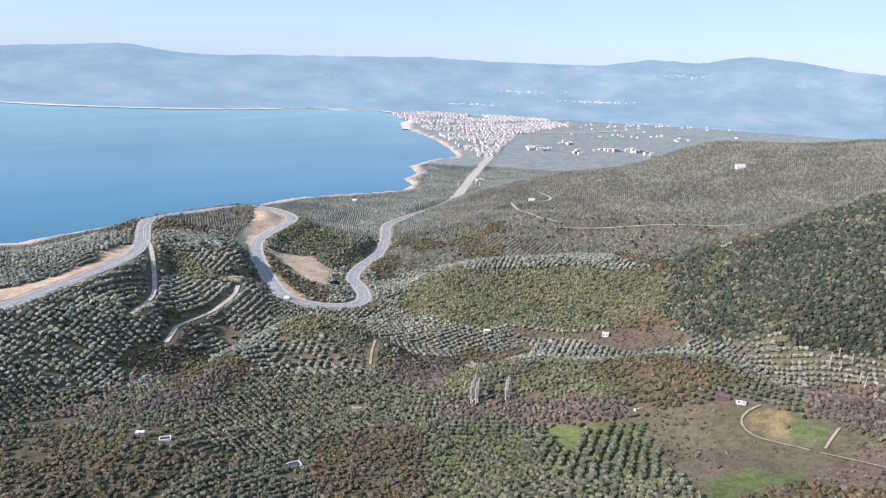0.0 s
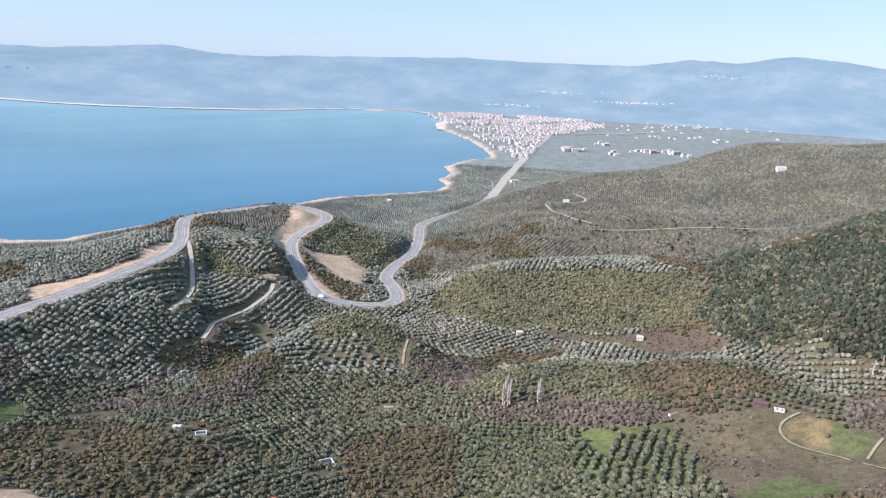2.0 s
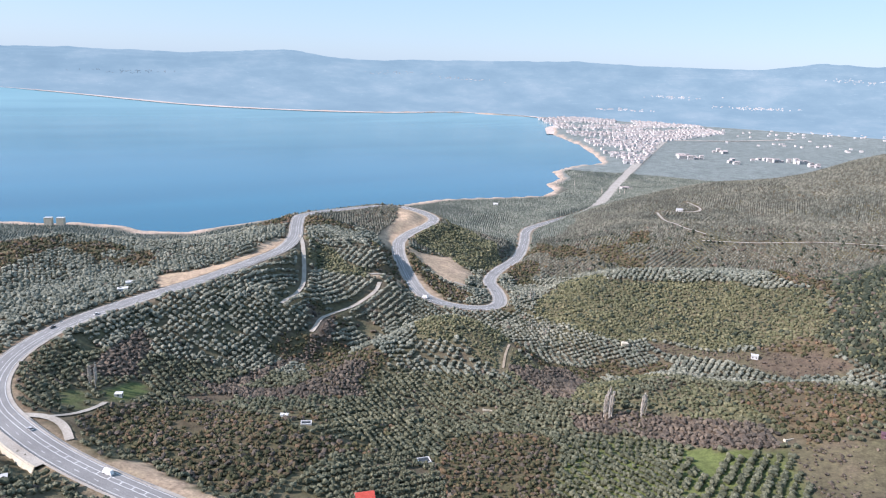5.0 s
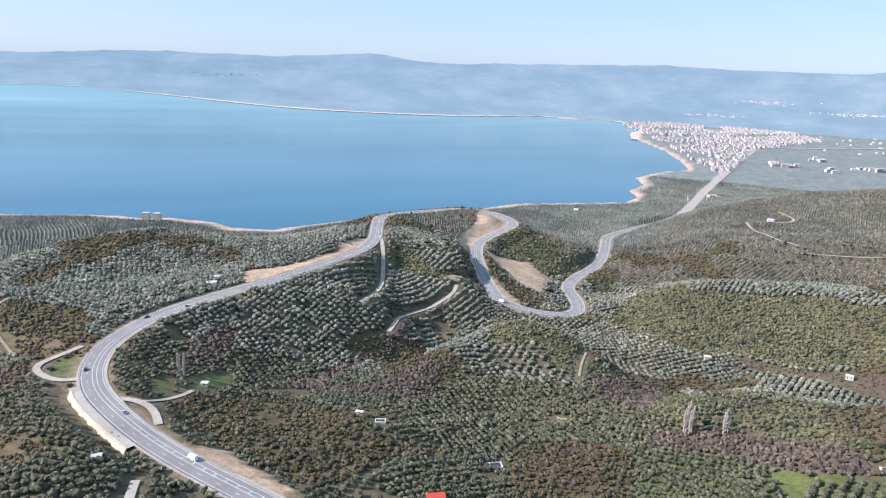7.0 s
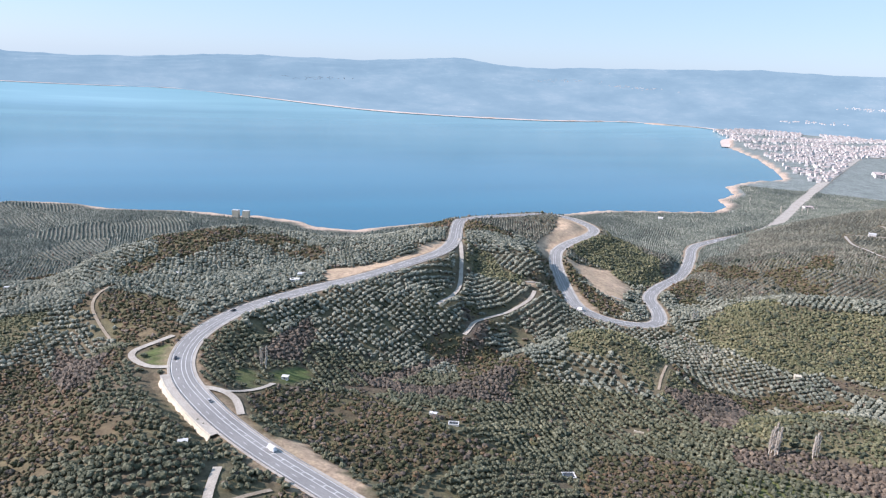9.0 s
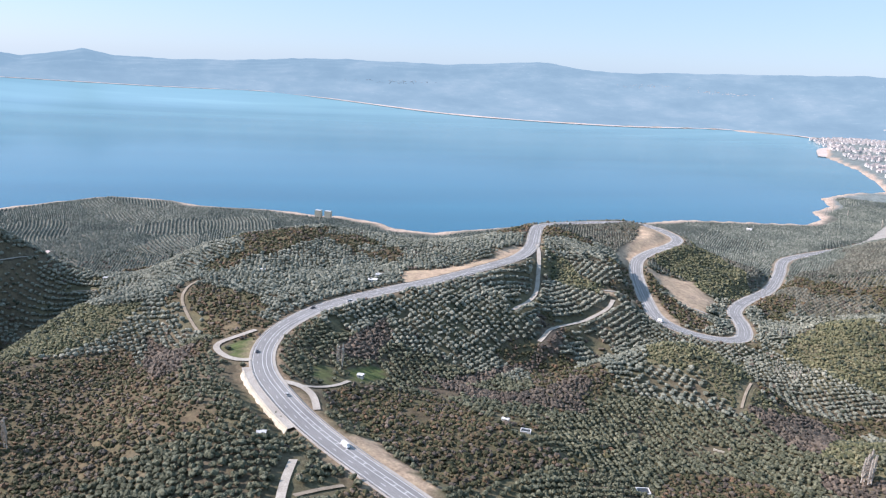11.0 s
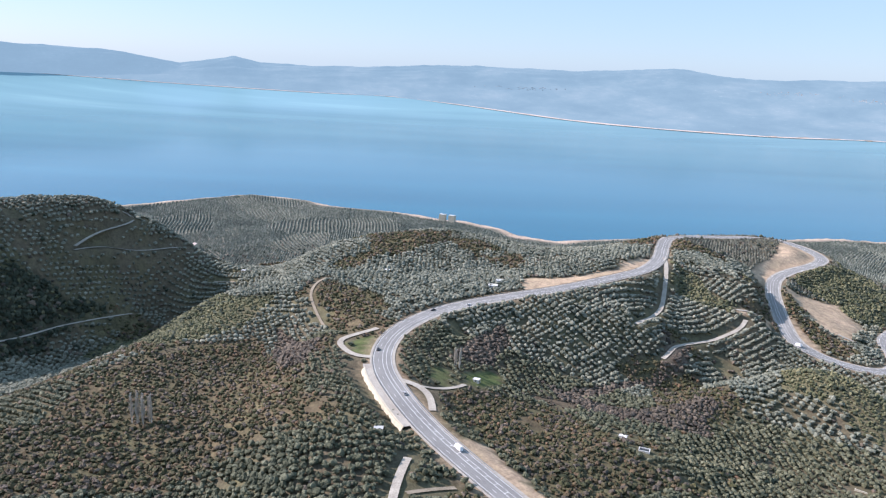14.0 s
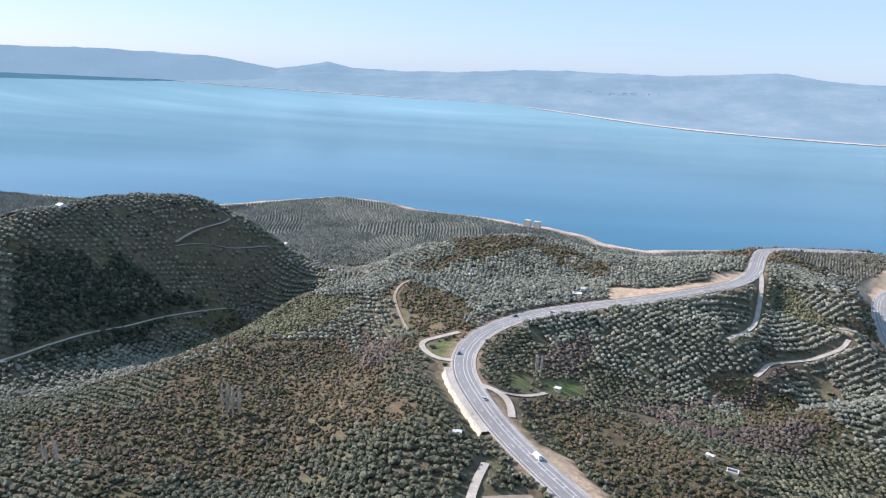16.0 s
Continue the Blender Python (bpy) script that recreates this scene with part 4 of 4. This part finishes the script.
house("house", -95, 295, 28, 9, 6, 3.0, 1.8, M_WHITE, M_TILE, "small white house with a bright red pitched roof")
house("hut", -278, 357, 20, 4.2, 3.4, 2.3, 0, M_WHITE, M_WHITE, "small white hut on a green clearing", "hut", 1)
house("farmhouse", -371, 492, 35, 8, 5, 3, 0, M_WHITE, M_WHITE, "white flat-roofed farm building beside the road", "house", 2)
house("farmhouse", -375, 507, 25, 6, 5, 3.2, 0, M_WHITE, M_GREYROOF, "white farm outbuilding with a grey roof", "house", 2)
house("shed", 179, 406, -12, 8, 3.6, 2.2, 0, M_PLUM, M_PLUM, "long low dark shed at the pasture's edge", "shed", 2)
house("shed", 188, 400, -14, 5.5, 2.2, 1.4, 0, M_WHITE, M_WHITE, "long white low shed at the pasture's edge", "shed", 2)
house("farmhouse", 48, 670, 10, 6, 5, 4, 0, M_CONCRETE, M_CONCRETE, "small cream farm building in the valley", "house", 2)
house("farmhouse", 164, 656, -10, 6, 5, 3, 0, M_WHITE, M_WHITE, "small white farm building in the valley", "house", 2)
house("hut", -475, 458, 30, 5, 3.5, 2.6, 0, M_WHITE, M_WHITE, "white hut among olive trees", "hut", 1)
house("hut", -719, 454, 30, 5, 3.5, 2.6, 0, M_WHITE, M_GREYROOF, "pale hut among olive trees above the coast", "hut", 1)
house("hut", -172, 370, 10, 4.5, 2.4, 1.6, 0, M_WHITE, M_WHITE, "low white hut at the grove's edge", "hut", 1)
house("hut", -245, 233, 40, 4.5, 3.2, 2.2, 0, M_WHITE, M_GREYROOF, "pale hut on grass below the road wall", "hut", 1)
house("house", -194, 1493, 0, 9, 7, 4, 1.5, M_WHITE, M_WHITE, "white house standing in coastal groves")
house("house", 533, 1286, 0, 16, 9, 6, 2.5, M_WHITE, M_PINK, "pale villa on the far hillside")
house("house", 156, 1260, 0, 10, 7, 4, 1.5, M_WHITE, M_GREYROOF, "pale house on the far hillside terraces")
house("house", -754, 168, 10, 9, 7, 4, 1.5, M_WHITE, M_WHITE, "white house on the crest of the dark hill")
house("house", -1002, 548, 0, 8, 8, 7, 2.0, M_CONCRETE, M_PINK, "pale tall house at the foot of the hill")
for dx in (-9, 9):
    house("hotel_block", -886 + dx, 1014 + dx * 0.4, 20, 12, 9, 14, 0, M_CONCRETE, M_GREYROOF, "grey multi-storey block at the lake shore", "building", 4)


def basin(x, y, turn, w, d):
    """An open concrete water basin with a rim."""
    z = float(ground_height(np.array([x]), np.array([y]))[0])
    b = new("water_basin", boxes_mesh("water_basin", M_WHITE, (-w / 2, w / 2, -d / 2, -d / 2 + 0.5, -2, 1.2), (-w / 2, w / 2, d / 2 - 0.5, d / 2, -2, 1.2), (-w / 2, -w / 2 + 0.5, -d / 2 + 0.5, d / 2 - 0.5, -2, 1.2), (w / 2 - 0.5, w / 2, -d / 2 + 0.5, d / 2 - 0.5, -2, 1.2)))
    b.matrix_world = pose(x, y, z, 0, 0, turn)
    tagged(b, "open white concrete water basin in the olive grove", "basin")
    part("water", boxes_mesh("water", M_PANE, (-w / 2 + 0.5, w / 2 - 0.5, -d / 2 + 0.5, d / 2 - 0.5, -1.5, 0.6)), b, "dark still water")


basin(-80, 361, 30, 7.5, 6)


def low_wall(x, y, turn, long):
    z = float(ground_height(np.array([x]), np.array([y]))[0])
    w = new("low_wall", boxes_mesh("low_wall", M_CONCRETE, (-long / 2, long / 2, -0.25, 0.25, -1, 1.1), (-long / 2, -long / 2 + 0.5, 0.25, 1.6, -1, 0.9)))
    w.matrix_world = pose(x, y, z, 0, 0, turn)
    tagged(w, "short pale concrete wall at a field edge", "wall")


low_wall(-57, 462, 5, 7)
low_wall(129, 410, 30, 6)
basin(-155, 364, 20, 6.5, 4.5)


# ---------------------------------------------------------------- far town
TOWN = np.array([(-350, 4246), (-123, 4501), (567, 4341), (660, 3866), (283, 3193), (209, 2677), (144, 2341), (83, 2394), (17, 2840), (-133, 3453)], float)


def box_field(name, places, sizes, turns, material, bottom=-1.0):
    """Many separate plain blocks as one mesh; sizes: width, depth, height."""
    unit = np.array([(-1, -1, 0), (1, -1, 0), (1, 1, 0), (-1, 1, 0), (-1, -1, 1), (1, -1, 1), (1, 1, 1), (-1, 1, 1)], float)
    f = np.array([(4, 5, 6, 7), (0, 1, 5, 4), (1, 2, 6, 5), (2, 3, 7, 6), (3, 0, 4, 7)])
    q = unit[None] * np.stack([sizes[:, 0] / 2, sizes[:, 1] / 2, sizes[:, 2]], -1)[:, None]
    c, s = np.cos(turns)[:, None], np.sin(turns)[:, None]
    q = np.stack([q[..., 0] * c - q[..., 1] * s, q[..., 0] * s + q[..., 1] * c, q[..., 2]], -1) + places[:, None]
    faces = (f[None] + (np.arange(len(places)) * 8)[:, None, None]).reshape(-1, 4)
    return mesh_of(name, squash(q.reshape(-1, 3)), faces, material, soft=False)


def scatter(poly, step, seed):
    g = np.random.default_rng(seed)
    p = lattice(poly.min(0), poly.max(0), step, g, 0.35)
    return p[inside(poly, p[:, 0], p[:, 1])]


def built_up(name, p, label, seed, low=5, high=13):
    g = np.random.default_rng(seed)
    n = len(p)
    size = np.c_[g.uniform(7, 14, n), g.uniform(7, 11, n), g.uniform(low, high, n) * 0.8]
    turn = g.normal(0.3, 0.25, n)
    at = np.c_[p, np.where(np.hypot(p[:, 0], p[:, 1]) > 5200, far_height(p[:, 0], p[:, 1], shore_distance(p[:, 0], p[:, 1])), 4.0)]
    town = stuff(name, box_field(name, at, size, turn, M_TOWN), label, "town")
    top = at + np.c_[np.zeros(n), np.zeros(n), size[:, 2]]
    part("roofs", box_field("roofs", top, size * [1.05, 1.05, 0] + [0, 0, 1.2], turn, M_PINK), town, "pale pink tile roofs")


M_TOWN = surface("town_walls", [(0.3, (0.42, 0.41, 0.4)), (0.7, (0.72, 0.7, 0.68))], 0.03, 0.3)
TOWN_LOTS = scatter(TOWN, 21, 3)
TOWN_LOTS = TOWN_LOTS[fractal(TOWN_LOTS[:, 0], TOWN_LOTS[:, 1], 160, 19, 4) < 0.6]
built_up("town_houses", TOWN_LOTS, "close-built pale houses of the lakeside town", 3)


def village(x, y, reach, count, seed, name="village_houses"):
    g = np.random.default_rng(seed)
    built_up(name, np.c_[g.normal(x, reach, count), g.normal(y, reach * 0.6, count)], "small cluster of pale houses on the far plain", seed, 5, 9)


village(-1567, 8472, 180, 40, 61)
village(758, 7519, 150, 40, 62)
village(1257, 6434, 160, 60, 63)
village(2868, 8983, 180, 40, 64)
village(193, 5506, 120, 30, 65)
village(-2552, 8906, 200, 30, 66)
village(1274, 4187, 180, 22, 67)
village(-5200, 7300, 250, 50, 68)
village(900, 3350, 200, 16, 69)
village(700, 3900, 220, 24, 70)


def apartment(x, y, turn, w, d, floors, tone):
    z = 4.0
    b = new("apartment_block")
    b.matrix_world = pose(x, y, z, 0, 0, turn)
    tagged(b, "pale apartment block at the edge of the town", "building", group="blocks beside the town road")
    part("wall", boxes_mesh("wall", tone, (-w / 2, w / 2, -d / 2, d / 2, -1, floors * 3.0)), b)
    part("roof", gable_mesh("roof", M_PINK, w, d, floors * 3.0, 1.8), b)
    for k in range(floors):
        part("window_band", boxes_mesh("window_band", M_PANE, (-w / 2 + 1, w / 2 - 1, -d / 2 - 0.05, -d / 2 + 0.1, k * 3 + 1, k * 3 + 2.2)), b)


g = np.random.default_rng(44)
for cx, cy, count, rx, ry in ((345, 2656, 10, 45, 60), (479, 2903, 6, 40, 60), (473, 2598, 4, 40, 40), (648, 2733, 14, 110, 40), (728, 2622, 4, 40, 30), (95, 1830, 3, 18, 16)):
    for k in range(count):
        apartment(cx + g.uniform(-rx, rx), cy + g.uniform(-ry, ry), g.uniform(0, 40), g.uniform(12, 24), g.uniform(10, 14), int(g.integers(2, 5)), M_TOWN)


# ---------------------------------------------------------------- road furniture
def guard_rail(i0, i1, offset):
    """A steel crash barrier: one beam and its posts."""
    line = shift(ROAD[i0:i1], offset, 0.1)
    v1, f1 = ribbon(line, -0.06, 0.06, 0.75)
    v2, f2 = ribbon(line, 0.06, 0.0601, 0.45, 0.75)
    v3, f3 = ribbon(line, -0.06, -0.0601, 0.45, 0.75)
    v = np.vstack([v1, v2, v3])
    beam = new("guard_rail", mesh_of("guard_rail", v, np.vstack([f1, f2 + len(v1), f3 + len(v1) + len(v2)]), M_STEEL))
    tagged(beam, "galvanised steel crash barrier along the highway", "guard rail")
    post = boxes_mesh("post", M_STEEL, (-0.07, 0.07, -0.07, 0.07, -0.5, 0.74))
    for p in line[1:-1]:
        part("post", post, beam).location = p


guard_rail(0, index_near(-312, 676), -7.4)
guard_rail(index_near(-190, 253), index_near(-290, 287), 7.4)
guard_rail(index_near(-330, 546), index_near(-364, 839), 7.4)
guard_rail(index_near(-239, 871), index_near(-103, 722), 7.4)


def retaining_wall():
    """The pale sloped concrete face below the outer side of the bend, cast in bays."""
    line = WALL_LINE
    wall = new("retaining_wall")
    wall.matrix_world = pose(*line[0])
    tagged(wall, "cream concrete retaining wall below the road bend", "retaining wall")
    inv = np.array(line[0])
    for k in range(0, len(line) - 2, 2):
        seg = line[k : k + 3] - inv
        share = (k + np.arange(len(seg))) / len(line)
        low = -2.2 - 4.2 * np.maximum(0.0, np.sin(math.pi * (0.04 + 0.92 * share))) ** 0.6
        a, _ = ribbon(seg, -12.0, -12.7, 0.4, 0.4)
        b, _ = ribbon(seg, -14.6, -15.4, 0.0, 0.0)
        b[:, 2] += np.repeat(low, 2)
        v = np.vstack([a, b])
        f = []
        for s in range(2):
            i, j, m = 2 * s, 2 * s + 1, 6
            f += [(i, i + 2, j + 2, j), (j, j + 2, m + j + 2, m + j), (i + 2, i, m + i, m + i + 2)]
        part("bay", mesh_of("bay", v, np.array(f), M_CONCRETE, soft=False), wall)


retaining_wall()


def mast(x, y, tall, label="thin steel mast at the bend"):
    z = float(ground_height(np.array([x]), np.array([y]))[0])
    bm = bmesh.new()
    bmesh.ops.create_cone(bm, segments=8, radius1=0.22, radius2=0.1, depth=tall, matrix=Matrix.Translation((0, 0, tall / 2)))
    me = bpy.data.meshes.new("mast")
    bm.to_mesh(me)
    bm.free()
    me.materials.append(M_STEEL)
    m = new("mast", me)
    m.matrix_world = pose(x, y, z - 0.1)
    tagged(m, label, "mast")
    part("cross_arm", boxes_mesh("cross_arm", M_STEEL, (-1.1, 1.1, -0.08, 0.08, tall - 0.9, tall - 0.7)), m)


mast(-364, 801, 9)
mast(-371, 802, 8)
mast(-359, 830, 6)
for x, y in ((198, 391), (221, 378), (160, 442), (116, 674), (200, 801), (153, 804), (85, 802)):
    mast(x, y, 9, "grey utility pole among the groves")


# ---------------------------------------------------------------- vehicles
def paint(name, c):
    return surface(name, [(0.3, tuple(v * 0.92 for v in c)), (0.7, c)], 1.0, 6.0, 0.3, 0.0, 0.01, 0.5)


M_TYRE = surface("tyre_rubber", [(0.3, (0.02, 0.02, 0.02)), (0.7, (0.035, 0.035, 0.035))], 3.0)


def vehicle(s, lane, back, name, material, label, long=4.4, wide=1.8, low=0.85, high=1.45, boxy=False):
    """A car or van on the road at the line's place s, in a lane right of its middle."""
    i = min(s, len(ROAD) - 2)
    d = ROAD[i + 1] - ROAD[i]
    side = np.array([d[1], -d[0]]) / np.hypot(d[0], d[1])
    p = ROAD[i, :2] + side * lane
    body = bmesh.new()
    a, w = long / 2, wide / 2
    cut = 0.42 if not boxy else 0.06
    for z0, z1, x0, x1, x2, x3, ww in ((0.3, low, -a, a, -a + 0.08, a - 0.12, w),):
        box(body, x0, x1, -ww, ww, z0, z1)
    bmesh.ops.bevel(body, geom=body.edges[:], offset=0.1, segments=2, affect="EDGES")
    me = bpy.data.meshes.new(name)
    body.to_mesh(me)
    body.free()
    me.materials.append(material)
    car = new(name, me)
    car.matrix_world = pose(p[0], p[1], ROAD[i, 2] + 0.16, 0, -math.degrees(math.atan2(d[2], np.hypot(d[0], d[1]))), math.degrees(math.atan2(d[1], d[0])) + (180 if back else 0))
    tagged(car, label, "van" if boxy else "car", group="vehicles on the highway")
    cab = bmesh.new()
    lo = [cab.verts.new((x, y, low - 0.02)) for x, y in ((-a * 0.85, -w * 0.92), (a * (0.5 if not boxy else 0.86), -w * 0.92), (a * (0.5 if not boxy else 0.86), w * 0.92), (-a * 0.85, w * 0.92))]
    hi = [cab.verts.new((x, y, high)) for x, y in ((-a * (0.85 - cut), -w * 0.75), (a * (0.12 if not boxy else 0.74), -w * 0.75), (a * (0.12 if not boxy else 0.74), w * 0.75), (-a * (0.85 - cut), w * 0.75))]
    for k in range(4):
        cab.faces.new((lo[k], lo[(k + 1) % 4], hi[(k + 1) % 4], hi[k]))
    cab.faces.new(hi)
    me = bpy.data.meshes.new("cabin")
    cab.to_mesh(me)
    cab.free()
    me.materials.append(M_PANE if not boxy else material)
    cabin = part("cabin", me, car)
    part("roof_panel", boxes_mesh("roof_panel", material, (-a * (0.82 - cut), a * (0.1 if not boxy else 0.72), -w * 0.72, w * 0.72, high, high + 0.05)), cabin)
    tyre = bmesh.new()
    bmesh.ops.create_cone(tyre, cap_ends=True, segments=14, radius1=0.33, radius2=0.33, depth=0.22, matrix=Matrix.Rotation(math.pi / 2, 4, "X"))
    wheel = bpy.data.meshes.new("wheel")
    tyre.to_mesh(wheel)
    tyre.free()
    wheel.materials.append(M_TYRE)
    for x in (-a * 0.62, a * 0.62):
        for y in (-w + 0.08, w - 0.08):
            part("wheel", wheel, car).location = (x, y, 0.33)


P_WHITE, P_DARK, P_SILVER = paint("white_car_paint", (0.8, 0.8, 0.8)), paint("dark_car_paint", (0.03, 0.035, 0.05)), paint("silver_car_paint", (0.5, 0.51, 0.52))
vehicle(index_near(-334, 320), -3.9, True, "car", P_DARK, "dark hatchback car driving round the bend")
vehicle(index_near(-277, 281), 3.2, False, "car", P_SILVER, "silver hatchback car on the highway")
vehicle(index_near(-213, 259), 3.4, False, "van", P_WHITE, "white van on the highway", 6.0, 2.1, 1.3, 2.6, True)
vehicle(index_near(-362, 405), -3.9, True, "car", P_DARK, "dark car on the highway above the grove")
vehicle(index_near(-359, 440), 3.4, False, "car", P_WHITE, "white car on the highway above the grove")
vehicle(index_near(-165, 718), 3.4, True, "van", P_WHITE, "white van on the descending road", 7.0, 2.2, 1.3, 2.8, True)
vehicle(index_near(-97, 800), -3.4, True, "car", P_WHITE, "white car on the valley road")
